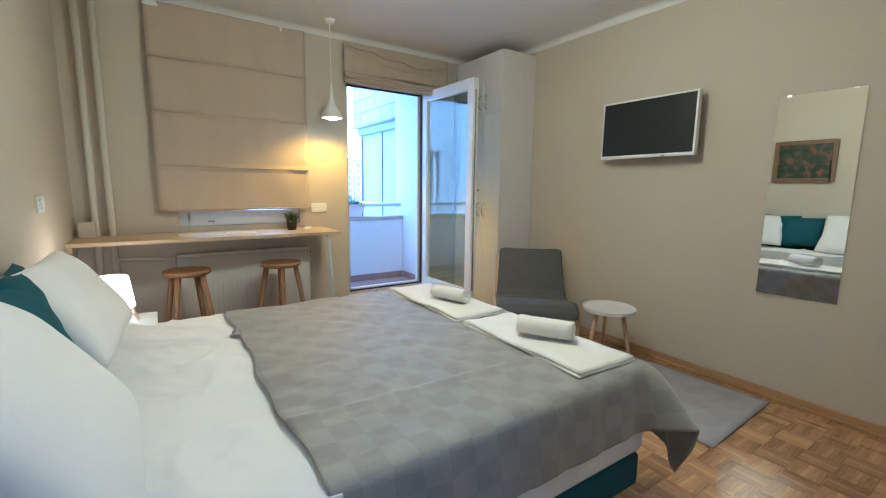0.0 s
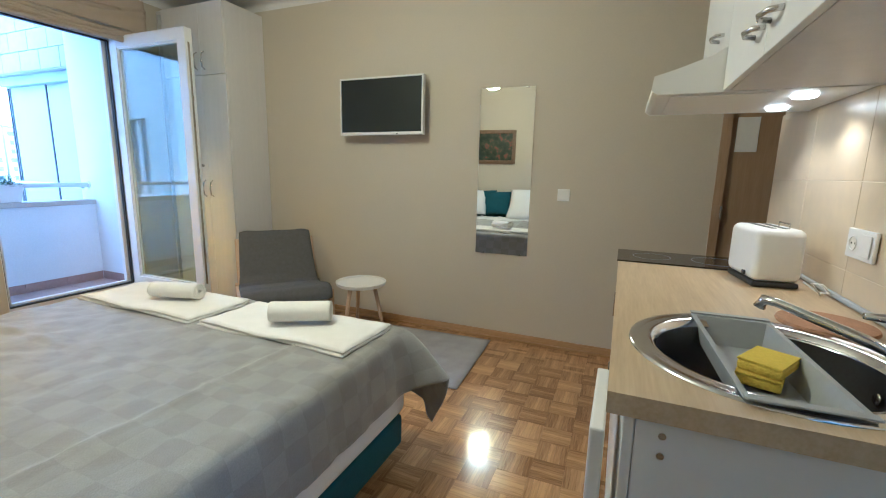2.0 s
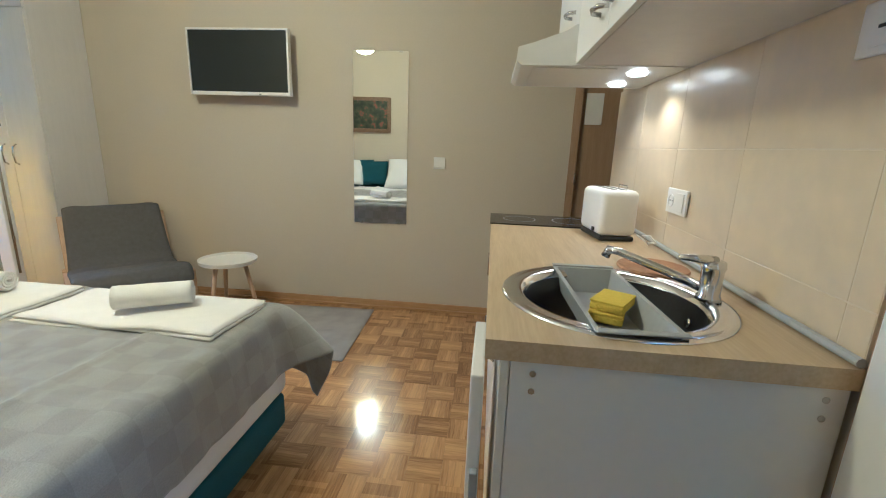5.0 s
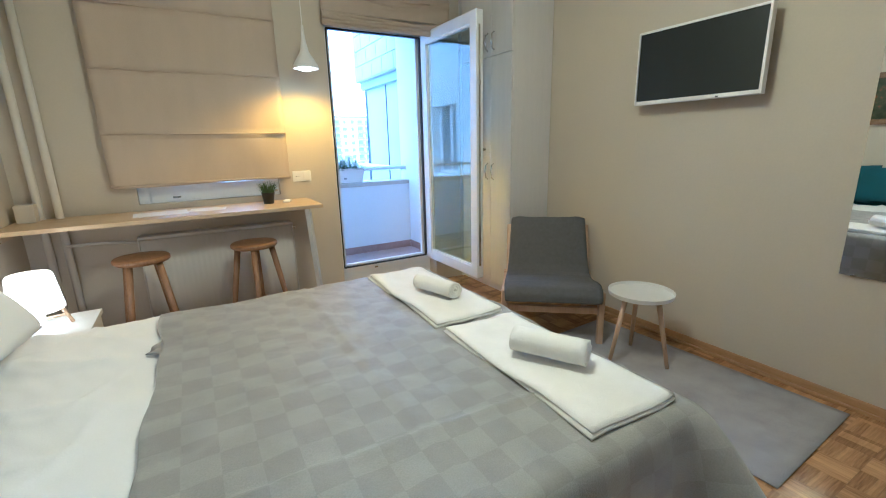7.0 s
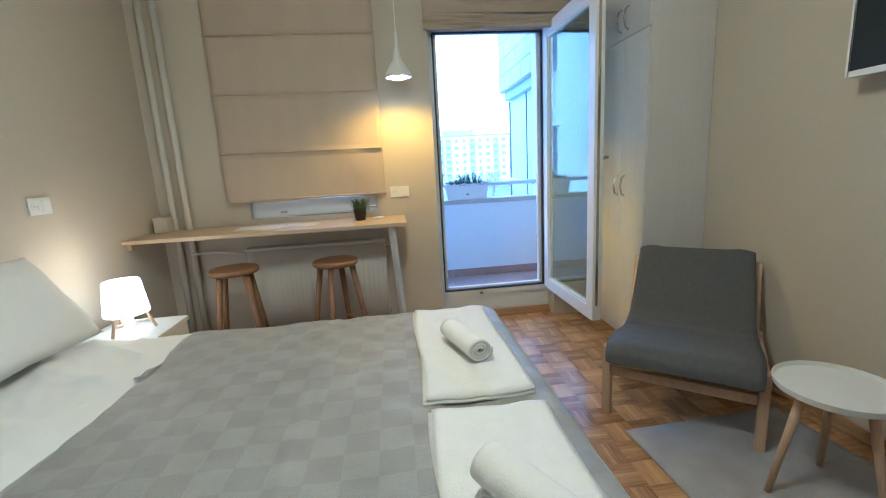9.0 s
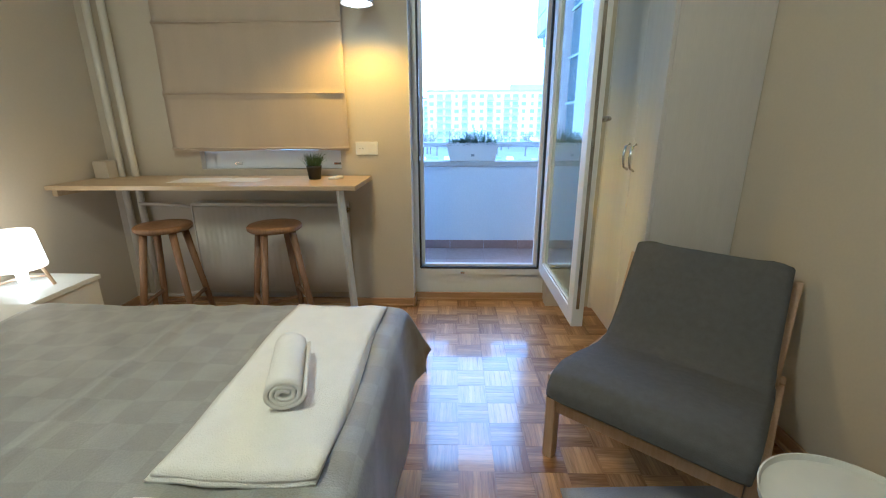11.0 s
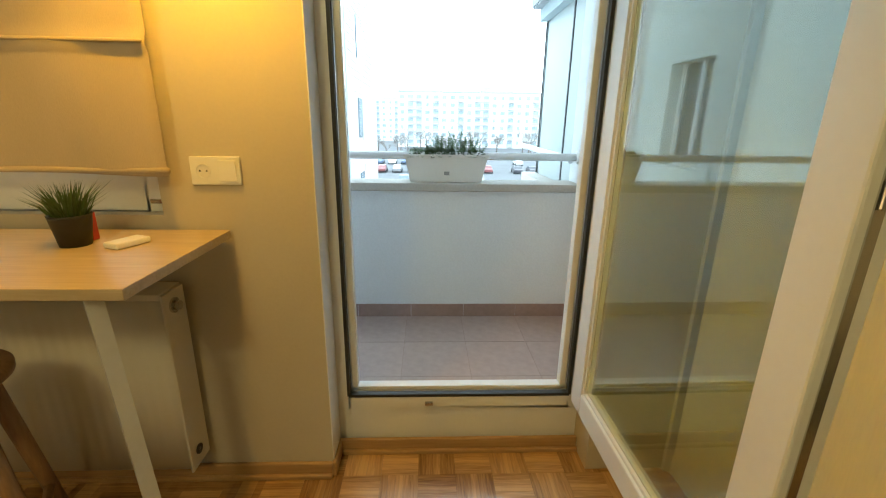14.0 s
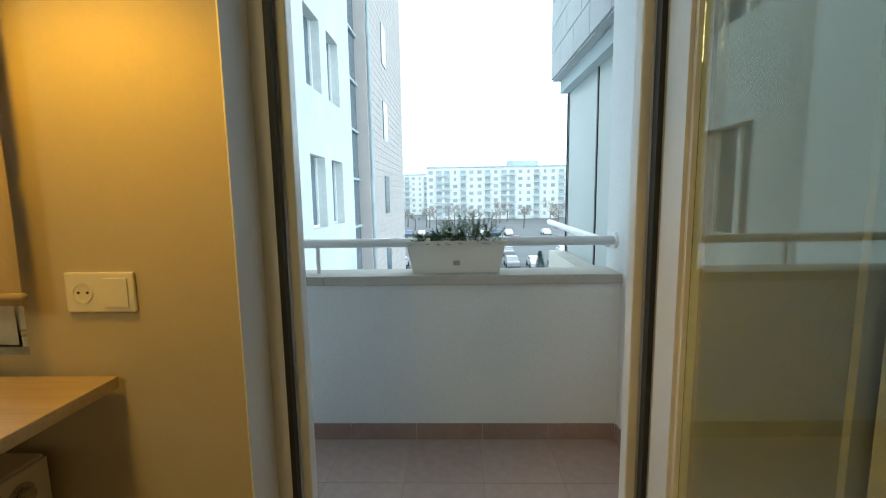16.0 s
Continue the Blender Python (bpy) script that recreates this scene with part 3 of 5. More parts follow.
def rolled_towel(x, y, rz, l, r, label):
    t = thing("rolled_towel", x, y, BZ + 0.033, rz, label=label, category="towel", group="rolled towels")
    turns, steps = 3.0, 90
    bm = bmesh.new()
    prof = []
    for i in range(steps + 1):
        f = i / steps
        a = f * turns * 2 * math.pi
        rr = 0.012 + (r - 0.012) * f
        prof.append((rr * math.cos(a) * 1.12, r * 0.93 + rr * math.sin(a) * 0.93))
    n = 12
    vs = [[bm.verts.new((c[0], -l / 2 + l * j / n, c[1] + 0.002 * noise.noise(Vector((c[0] * 30, j, c[1] * 30))))) for c in prof] for j in range(n + 1)]
    for j in range(n):
        for i in range(steps):
            bm.faces.new((vs[j][i], vs[j][i + 1], vs[j + 1][i + 1], vs[j + 1][i]))
    thick(bm, 0.009)
    part("roll", bm, M_TERRY, t, smooth=True)
    return t


folded_towel(1.30, 1.95, -0.5, 0.325, 0.78, "white terry towel folded flat on the coverlet at the far side")
folded_towel(1.30, 1.15, -0.5, 0.325, 0.73, "white terry towel folded flat on the coverlet at the near side")
rolled_towel(1.30, 1.855, 16, 0.235, 0.044, "small white terry towel rolled up on a folded towel")
rolled_towel(1.30, 1.115, 29, 0.24, 0.050, "thick white terry towel rolled up on the nearer folded towel")


# ---- nightstand and lamp ----
ns = thing("nightstand", -0.35, 2.78, 0, label="small white nightstand with a bare edge beside the bed", category="nightstand")
bpart("top", (-0.17, 0.22, -0.2, 0.2, 0.475, 0.5), M_WHITE, ns)
part("carcass", boxes((-0.16, -0.14, -0.19, 0.19, 0.02, 0.4745), (0.19, 0.21, -0.19, 0.19, 0.02, 0.4745), (-0.14, 0.19, -0.19, -0.17, 0.02, 0.4745), (-0.14, 0.19, -0.17, 0.19, 0.02, 0.04)), M_WHITE, ns, bevel=0.002)
bpart("drawer_front", (-0.138, 0.188, 0.17, 0.188, 0.28, 0.47), M_WHITE, ns)

tl = thing("table_lamp", -0.33, 2.78, 0.5, label="lit small table lamp, white shade on wooden tripod legs", category="lamp")
part("shade", lathe(bmesh.new(), [(0.0, 0.275), (0.078, 0.275), (0.085, 0.265), (0.104, 0.105), (0.10, 0.098), (0.07, 0.093), (0.0, 0.093)], 40), M_LAMPGLOW, tl, "glowing white shade", smooth=True)
part("socket", lathe(bmesh.new(), [(0, 0.03), (0.02, 0.03), (0.024, 0.092), (0, 0.092)], 20), M_BULB, tl, smooth=True)
for k in range(3):
    a = radians(20 + 120 * k)
    part("leg", tube(bmesh.new(), [(0.115 * math.cos(a), 0.115 * math.sin(a), 0.004), (0.078 * math.cos(a), 0.078 * math.sin(a), 0.11)], 0.008, 10), M_BIRCH, tl)
    part("brace", tube(bmesh.new(), [(0.0, 0, 0.05), (0.098 * math.cos(a), 0.098 * math.sin(a), 0.05)], 0.006, 8), M_BIRCH, tl)


# ---- desk, stools, radiator, pipes ----
M_LEG = mat("pale_metal", (0.62, 0.61, 0.58), 0.4, spread=0.04, bump=0.02)
dk = thing("bar_desk", XL + 0.001, 3.485, 0, label="long narrow oak desk with one metal leg under the window", category="desk")
DXE = 1.165 - XL
bpart("desktop", (0.0, DXE, -0.24, 0.235, 0.89, 0.915), M_WORKTOP, dk, bevel=0.002)
part("leg", tube(bmesh.new(), [(DXE - 0.05, -0.19, 0.005), (DXE - 0.10, -0.19, 0.89)], 0.022, 4), M_LEG, dk, "pale grey painted metal leg")
bpart("wall_cleat", (0.0, 0.03, -0.2, 0.22, 0.85, 0.8895), M_WORKTOP, dk, bevel=0.001)


def stool():
    t = thing("stool", 0, 0, 0, label="round wooden stool with four splayed legs, tucked under the oak desk", category="stool", group="stools at the desk")
    part("seat", lathe(bmesh.new(), [(0, 0.665), (0.136, 0.665), (0.147, 0.674), (0.148, 0.690), (0.140, 0.698), (0.10, 0.695), (0, 0.690)], 40), M_STOOL, t, smooth=True)
    for k in range(4):
        a = radians(45 + 90 * k)
        c, s = math.cos(a), math.sin(a)
        part("leg", tube(bmesh.new(), [(0.215 * c, 0.215 * s, 0.0), (0.105 * c, 0.105 * s, 0.665)], [0.016, 0.020], 10), M_STOOL, t, smooth=True)
    for z, ks in ((0.18, (0, 2)), (0.26, (1, 3))):
        for k in ks:
            r = 0.215 - 0.110 * z / 0.665
            a, b = radians(45 + 90 * k), radians(135 + 90 * k)
            part("stretcher", tube(bmesh.new(), [(r * math.cos(a), r * math.sin(a), z), (r * math.cos(b), r * math.sin(b), z)], 0.012, 8), M_STOOL, t, smooth=True)
    return t


s1 = stool()
s1.matrix_basis = pose(0.055, 3.255, 0, 0, 0, 10)
copy_thing(s1, pose(0.685, 3.275, 0, 0, 0, 35))

rd = thing("radiator", 0.02, YW - 0.13, 0.13, label="cream enamelled panel radiator with a ribbed face under the desk", category="radiator")


def rad_face(u, v):
    return (u * 0.98, 0.0006 * math.cos(u * 2 * math.pi * 28) - 0.0, 0.02 + v * 0.58)


part("panel", thick(grid_mesh(224, 2, rad_face), 0.012), M_RADIATOR, rd, smooth=True)
bpart("top_grille", (0.0, 0.98, -0.006, 0.10, 0.605, 0.625), M_RADIATOR, rd)
for ex in (-0.008, 0.9805):
    bpart("end_cap", (ex, ex + 0.008, -0.006, 0.10, 0.01, 0.62), M_RADIATOR, rd, bevel=0.002)
bpart("back_panel", (0.0, 0.98, 0.085, 0.10, 0.02, 0.60), M_RADIATOR, rd)
part("bleed_valve", lathe(bmesh.new(), [(0, 0), (0.014, 0), (0.014, 0.02), (0, 0.02)], 16), M_STEEL, rd, m=pose(0.988, 0.04, 0.575, 0, 90, 0))
part("drain_plug", lathe(bmesh.new(), [(0.006, 0.004), (0.017, 0.004), (0.017, 0.0), (0, 0.0)], 16), M_DARK, rd, m=pose(0.9885, 0.04, 0.065, 0, 90, 0))
part("plug_ring", lathe(bmesh.new(), [(0.016, 0.0), (0.016, 0.006), (0.023, 0.006), (0.023, 0.0)], 20), M_STEEL, rd, m=pose(0.9885, 0.04, 0.575, 0, 90, 0))
bpart("wall_bracket", (0.1, 0.13, 0.10, 0.129, 0.1, 0.5), M_RADIATOR, rd)
bpart("wall_bracket", (0.85, 0.88, 0.10, 0.129, 0.1, 0.5), M_RADIATOR, rd)

for px, lab in ((-0.45, "wall"), (-0.36, "window")):
    tagged(part("heating_pipe", tube(bmesh.new(), [(px, YW - 0.06, 0.0), (px, YW - 0.06, ZC)], 0.021, 16), M_RADIATOR, smooth=True), "cream painted vertical heating pipe in the room corner by the desk", "pipe", "heating pipes")
tagged(part("pipe_branch", tube(bmesh.new(), [(-0.36, YW - 0.085, 0.74), (-0.2, YW - 0.09, 0.74), (0.008, YW - 0.09, 0.72)], 0.010, 10), M_RADIATOR, smooth=True), "thin cream pipe running from the heating pipe to the radiator top", "pipe")
tagged(part("pipe_branch", tube(bmesh.new(), [(-0.45, YW - 0.085, 0.10), (-0.2, YW - 0.09, 0.10), (0.03, YW - 0.09, 0.145)], 0.010, 10), M_RADIATOR, smooth=True), "thin cream pipe running low to the radiator foot", "pipe")


# ---- small things on the desk and wall ----
def grass_pot():
    t = thing("potted_grass", 0.85, 3.55, 0.9155, label="artificial green grass in a small black plastic pot on the desk", category="plant")
    part("pot", lathe(bmesh.new(), [(0, 0), (0.034, 0), (0.045, 0.072), (0.047, 0.08), (0.042, 0.08), (0.036, 0.066), (0, 0.066)], 28), M_BLACK, t, smooth=True)
    bm = bmesh.new()
    rng = random.Random(4)
    for k in range(260):
        a, r = rng.uniform(0, 6.283), 0.034 * math.sqrt(rng.random())
        p = Vector((r * math.cos(a), r * math.sin(a), 0.066))
        lean = Vector((math.cos(a), math.sin(a), 0)) * rng.uniform(0.0, 0.05) * (0.3 + r / 0.034)
        h = rng.uniform(0.05, 0.10)
        side = Vector((-math.sin(a + k), math.cos(a + k), 0)) * 0.0014
        v = [bm.verts.new(q) for q in (p - side, p + side, p + lean * 0.5 + side + Vector((0, 0, h * 0.6)), p + lean * 0.5 - side + Vector((0, 0, h * 0.6)), p + lean * 1.3 + Vector((0, 0, h)))]
        bm.faces.new((v[0], v[1], v[2], v[3]))
        bm.faces.new((v[3], v[2], v[4]))
    tagged(part("grass", bm, M_LEAF, t), kind="stuff")


grass_pot()

# casing by the pipes, a plain block in the wall's own paint
tagged(bpart("pipe_casing", (-0.045, 0.045, -0.04, 0.04, 0, 0.105), M_WALL, bevel=0.003, m=pose(-0.49, 3.60, 0.9155)), "small plain wall-coloured casing on the desk by the pipes", "box")
tagged(bpart("remote_control", (-0.025, 0.025, -0.045, 0.045, 0, 0.016), M_PLASTIC, bevel=0.004, m=pose(0.98, 3.55, 0.9155, 0, 0, -22)), "white plastic remote control lying on the desk", "remote control")
tagged(bpart("lighter", (-0.012, 0.012, -0.012, 0.012, 0, 0.075), M_RED, bevel=0.003, m=pose(0.855, 3.60, 0.9155)), "small red plastic object standing behind the potted grass", "small object")
tagged(part("brochure", boxes((-0.15, 0.15, -0.1, 0.1, 0, 0.002)), M_PAPER, m=pose(0.18, 3.48, 0.9155, 0, 0, 4)), "flat printed white sheet lying on the desk", "paper")
tagged(part("brochure", boxes((-0.11, 0.11, -0.08, 0.08, 0, 0.002)), M_PAPER, m=pose(0.45, 3.50, 0.9155, 0, 0, -8)), "small printed white sheet lying on the desk", "paper")


def outlet(x, y, z, rz, w, gang, label, name="wall_socket"):
    t = thing(name, x, y, z, rz, label=label, category="wall socket" if gang != "switch" else "light switch")
    bpart("plate", (-w / 2, w / 2, -0.010, -0.001, -0.041, 0.041), M_PLASTIC, t, bevel=0.003)
    if gang in ("both", "socket"):
        cx = -w / 4 + 0.002 if gang == "both" else 0
        bm = lathe(bmesh.new(), [(0.021, 0.0), (0.021, 0.0025), (0.0185, 0.0025), (0.0185, -0.004), (0, -0.004)], 28)
        part("socket_well", bm, M_PLASTIC, t, m=pose(cx, -0.0105, 0, 90, 0, 0), smooth=False)
        for dx in (-0.0095, 0.0095):
            part("pin_hole", lathe(bmesh.new(), [(0, 0), (0.0026, 0), (0.0026, 0.0015), (0, 0.0015)], 10), M_BLACK, t, m=pose(cx + dx, -0.0095, 0, 90, 0, 0))
    if gang in ("both", "switch"):
        cx = w / 4 if gang == "both" else 0
        bpart("rocker", (cx - 0.025, cx + 0.025, -0.014, -0.0105, -0.03, 0.03), M_PLASTIC, t, bevel=0.0015)
    return t


outlet(1.142, YW, 1.088, 0, 0.142, "both", "white wall plate with socket and switch above the desk")
outlet(XR, 0.324, 1.109, -90, 0.082, "switch", "single white light switch on the wall beside the mirror", "light_switch")


# ---- pendant by the door ----
pl = thing("pendant_lamp", 1.185, 3.455, 1.845, label="lit small white bell pendant lamp hanging beside the balcony door", category="lamp")
part("shade", lathe(bmesh.new(), [(0.008, 0.28), (0.014, 0.19), (0.03, 0.11), (0.065, 0.055), (0.085, 0.02), (0.088, 0.0), (0.084, 0.0), (0.08, 0.018), (0.06, 0.052), (0.026, 0.105), (0.012, 0.15)], 40), M_WHITE, pl, smooth=True)
part("bulb", lathe(bmesh.new(), [(0, -0.016), (0.03, -0.012), (0.06, 0.0), (0.05, 0.035), (0.018, 0.075), (0, 0.085)], 24), M_BULB, pl, smooth=True)
part("cord", tube(bmesh.new(), [(0, 0, 0.27), (0, 0, ZC - 1.845 - 0.03)], 0.003, 8), M_PLASTIC, pl)
part("ceiling_rose", lathe(bmesh.new(), [(0, -0.03), (0.03, -0.03), (0.045, -0.001), (0, -0.001)], 24, (0, 0, ZC - 1.845)), M_PLASTIC, pl, smooth=True)

cl = thing("ceiling_lamp", 1.05, 1.35, ZC - 0.001, label="lit round white ceiling lamp over the bed", category="lamp")
part("base", lathe(bmesh.new(), [(0, 0), (0.12, 0), (0.13, -0.03), (0, -0.03)], 36), M_WHITE, cl, smooth=True)
part("diffuser", lathe(bmesh.new(), [(0.125, -0.031), (0.15, -0.038), (0.13, -0.055), (0.07, -0.066), (0, -0.069)], 36), M_BULB, cl, smooth=True)


# ---- wardrobe ----
wd = thing("wardrobe", 2.62, 2.95, 0, label="tall white laminate wardrobe with closed doors beside the balcony door", category="wardrobe")
wy = YW - 2.95 - 0.003
wx = XR - 2.62 - 0.003
part("body", boxes((0.018, wx, 0.0, 0.018, 0.0, 2.535), (0.018, wx, wy - 0.018, wy, 0.0, 2.535), (0.018, wx, 0.018, wy - 0.018, 2.515, 2.535), (wx - 0.018, wx, 0.018, wy - 0.018, 0.07, 2.515), (0.04, 0.058, 0.018, wy - 0.018, 0.0, 0.07)), M_LAMINATE, wd, bevel=0.001)
for zz, (z0, z1) in enumerate(((0.075, 1.985), (1.99, 2.533))):
    for k in range(2):
        y0, y1 = ((0.002, 0.268), (0.271, wy - 0.08))[k]
        dr = bpart("door", (0.0, 0.017, y0, y1, z0, z1), M_LAMINATE, wd, bevel=0.0015)
        hy = 0.2695 + (-0.042 if k == 0 else 0.042)
        hz = 1.069 if zz == 0 else 2.10
        part("door_handle", tube(bmesh.new(), [(-0.001, hy, hz - 0.068), (-0.022, hy, hz - 0.052), (-0.030, hy, hz), (-0.022, hy, hz + 0.052), (-0.001, hy, hz + 0.068)], 0.006, 10), M_STEEL, dr, "curved metal handle", smooth=True)

# ---- tv, mirror, picture ----
tv = thing("television", 2.93, 1.707, 1.732, -90, label="wall-mounted flat television with a slim white frame, switched off", category="television")
tw, th = 0.725, 0.425
part("frame", boxes((-tw / 2, -tw / 2 + 0.012, -0.02, 0.02, -th / 2, th / 2), (tw / 2 - 0.012, tw / 2, -0.02, 0.02, -th / 2, th / 2), (-tw / 2 + 0.012, tw / 2 - 0.012, -0.02, 0.02, th / 2 - 0.012, th / 2), (-tw / 2 + 0.012, tw / 2 - 0.012, -0.02, 0.02, -th / 2, -th / 2 + 0.022)), M_PLASTIC, tv, bevel=0.002)
bpart("screen", (-tw / 2 + 0.012, tw / 2 - 0.012, -0.014, 0.012, -th / 2 + 0.022, th / 2 - 0.012), M_SCREEN, tv, bevel=0)
bpart("back_cover", (-0.25, 0.25, 0.0205, 0.05, -0.15, 0.12), M_PLASTIC, tv)
bpart("wall_bracket", (-0.05, 0.05, 0.0505, 0.104, -0.08, 0.08), M_DARK, tv)
bpart("indicator", (0.14, 0.155, -0.022, -0.0205, -th / 2 + 0.005, -th / 2 + 0.011), M_DARK, tv, bevel=0)

mr = thing("wall_mirror", XR - 0.006, 0.748, 1.247, -88.7, label="tall narrow frameless mirror fixed to the wall", category="mirror")
bpart("mirror_pane", (-0.195, 0.195, -0.006, -0.001, -0.59, 0.59), M_MIRROR, mr, bevel=0.0015)
for x in (-0.14, 0.14):
    for z in (-0.591, 0.581):
        bpart("clip", (x - 0.012, x + 0.012, -0.009, -0.0065, z, z + 0.01), M_STEEL, mr, bevel=0.001)

# ---- painting over the bed, seen in the mirror ----
def painting_material():
    m = bpy.data.materials.new("painted_canvas")
    m.use_nodes = True
    n, link = m.node_tree.nodes, m.node_tree.links.new
    tc = n.new("ShaderNodeTexCoord")
    no = n.new("ShaderNodeTexNoise")
    no.inputs["Scale"].default_value, no.inputs["Detail"].default_value = 11, 5
    link(tc.outputs["Object"], no.inputs["Vector"])
    cr = n.new("ShaderNodeValToRGB")
    e = cr.color_ramp.elements
    e[0].position, e[0].color = 0.38, (0.015, 0.03, 0.015, 1)
    e[1].position, e[1].color = 0.7, (0.13, 0.075, 0.04, 1)
    for p, c in ((0.48, (0.035, 0.045, 0.022, 1)), (0.56, (0.06, 0.065, 0.03, 1)), (0.62, (0.20, 0.06, 0.03, 1))):
        q = e.new(p)
        q.color = c
    link(no.outputs[0], cr.inputs[0])
    link(cr.outputs[0], n["Principled BSDF"].inputs["Base Color"])
    n["Principled BSDF"].inputs["Roughness"].default_value = 0.5
    return m


M_FRAMEWOOD = mat("old_frame", (0.17, 0.105, 0.05), 0.5, spread=0.25, scale=20, bump=0.2)
pt = thing("framed_painting", XL + 0.001, 1.67, 1.65, 90, label="small dark framed landscape painting over the bed", category="painting")
pw, ph = 0.62, 0.50
part("frame", boxes((-pw / 2, -pw / 2 + 0.05, -0.03, -0.001, -ph / 2, ph / 2), (pw / 2 - 0.05, pw / 2, -0.03, -0.001, -ph / 2, ph / 2), (-pw / 2 + 0.05, pw / 2 - 0.05, -0.03, -0.001, ph / 2 - 0.05, ph / 2), (-pw / 2 + 0.05, pw / 2 - 0.05, -0.03, -0.001, -ph / 2, -ph / 2 + 0.05)), M_FRAMEWOOD, pt, bevel=0.006)
bpart("canvas", (-pw / 2 + 0.05, pw / 2 - 0.05, -0.015, -0.004, -ph / 2 + 0.05, ph / 2 - 0.05), painting_material(), pt, bevel=0)


# ---- armchair ----
def armchair():
    t = thing("lounge_chair", 2.525, 2.378, 0, -40, label="low armless lounge chair with grey fabric over a bent wooden frame", category="armchair")
    w = 0.305

    prof = [(-0.365, 0.30), (-0.36, 0.335), (-0.335, 0.362), (-0.27, 0.372), (-0.15, 0.352), (-0.02, 0.322), (0.08, 0.305), (0.15, 0.322), (0.20, 0.38), (0.25, 0.47), (0.31, 0.59), (0.365, 0.70), (0.375, 0.72)]

    def pad(u, v):
        e = abs(2 * u - 1)
        v = 0.5 + (v - 0.5) * (1 - 0.07 * e ** 9)
        s = v * (len(prof) - 1)
        i = min(int(s), len(prof) - 2)
        f = s - i
        y = prof[i][0] * (1 - f) + prof[i + 1][0] * f
        z = prof[i][1] * (1 - f) + prof[i + 1][1] * f
        e = abs(2 * u - 1)
        narrow = 1 - 0.22 * max(0, v - 0.5)
        for d in (v * 1.25, (1 - v) * 1.25):
            if d < 0.075:
                narrow -= (0.075 - math.sqrt(0.075 ** 2 - (0.075 - d) ** 2)) / w * e ** 2
        puff = -0.022 * e ** 6
        return ((2 * u - 1) * w * narrow, y, z + puff * 0.6)

    bm = grid_mesh(24, 66, pad)
    thick(bm, -0.034)
    part("seat_and_back", bm, M_GREYFAB, t, smooth=True)
    for sx in (-1, 1):
        x = sx * (w + 0.006)
        bm = bmesh.new()
        box(bm, x - 0.02, x + 0.02, -0.345, -0.295, 0.0, 0.36)
        part("front_leg", bm, M_BIRCH, t, bevel=0.006)
        bm = bmesh.new()
        box(bm, -0.02, 0.02, -0.022, 0.022, 0, 0.33, Matrix.Translation((x, 0.34, 0)) @ Matrix.Rotation(radians(14), 4, "X"))
        part("rear_leg", bm, M_BIRCH, t, bevel=0.006)
        bm = bmesh.new()
        box(bm, -0.02, 0.02, -0.32, 0.28, -0.028, 0.028, Matrix.Translation((x, -0.005, 0.295)) @ Matrix.Rotation(radians(-4), 4, "X"))
        part("side_rail", bm, M_BIRCH, t, bevel=0.006)
        bm = bmesh.new()
        box(bm, -0.017, 0.017, -0.018, 0.018, 0, 0.42, Matrix.Translation((x * 0.95, 0.22, 0.28)) @ Matrix.Rotation(radians(-24), 4, "X"))
        part("back_post", bm, M_BIRCH, t, bevel=0.006)
    bpart("front_rail", (-w + 0.016, w - 0.016, -0.345, -0.318, 0.215, 0.262), M_BIRCH, t, bevel=0.005)
    return t


armchair()


def side_table():
    t = thing("side_table", 2.57, 1.67, 0, 75, label="small round white tray table on three slanted wooden legs", category="side table")
    part("tray", lathe(bmesh.new(), [(0, 0.42), (0.17, 0.42), (0.178, 0.425), (0.182, 0.447), (0.178, 0.447), (0.174, 0.432), (0, 0.432)], 48), M_WHITE, t, smooth=False)
    for k in range(3):
        a = radians(90 + 120 * k)
        c, s = math.cos(a), math.sin(a)
        part("leg", tube(bmesh.new(), [(0.185 * c, 0.185 * s, 0.002), (0.10 * c, 0.10 * s, 0.419)], [0.011, 0.016], 12), M_BIRCH, t, smooth=True)
    return t


side_table()


def rug():
    def fn(u, v):
        x, y = u * 0.80, v * 1.42
        return (x, y, 0.008 + 0.0015 * noise.noise(Vector((x * 3, y * 3, 0))))

    return tagged(part("rug", thick(grid_mesh(20, 34, fn), 0.007), M_RUG, smooth=True, m=pose(2.145, 0.74, 0.001, 0, 0, 2.5)), "flat grey rug with a mottled pile on the parquet", "rug")


rug()


# ---- kitchen ----
KX0, KX1, KY0, KY1 = 0.68, 2.16, YK + 0.012, -0.06
SKX, SKY = 0.965, -0.345


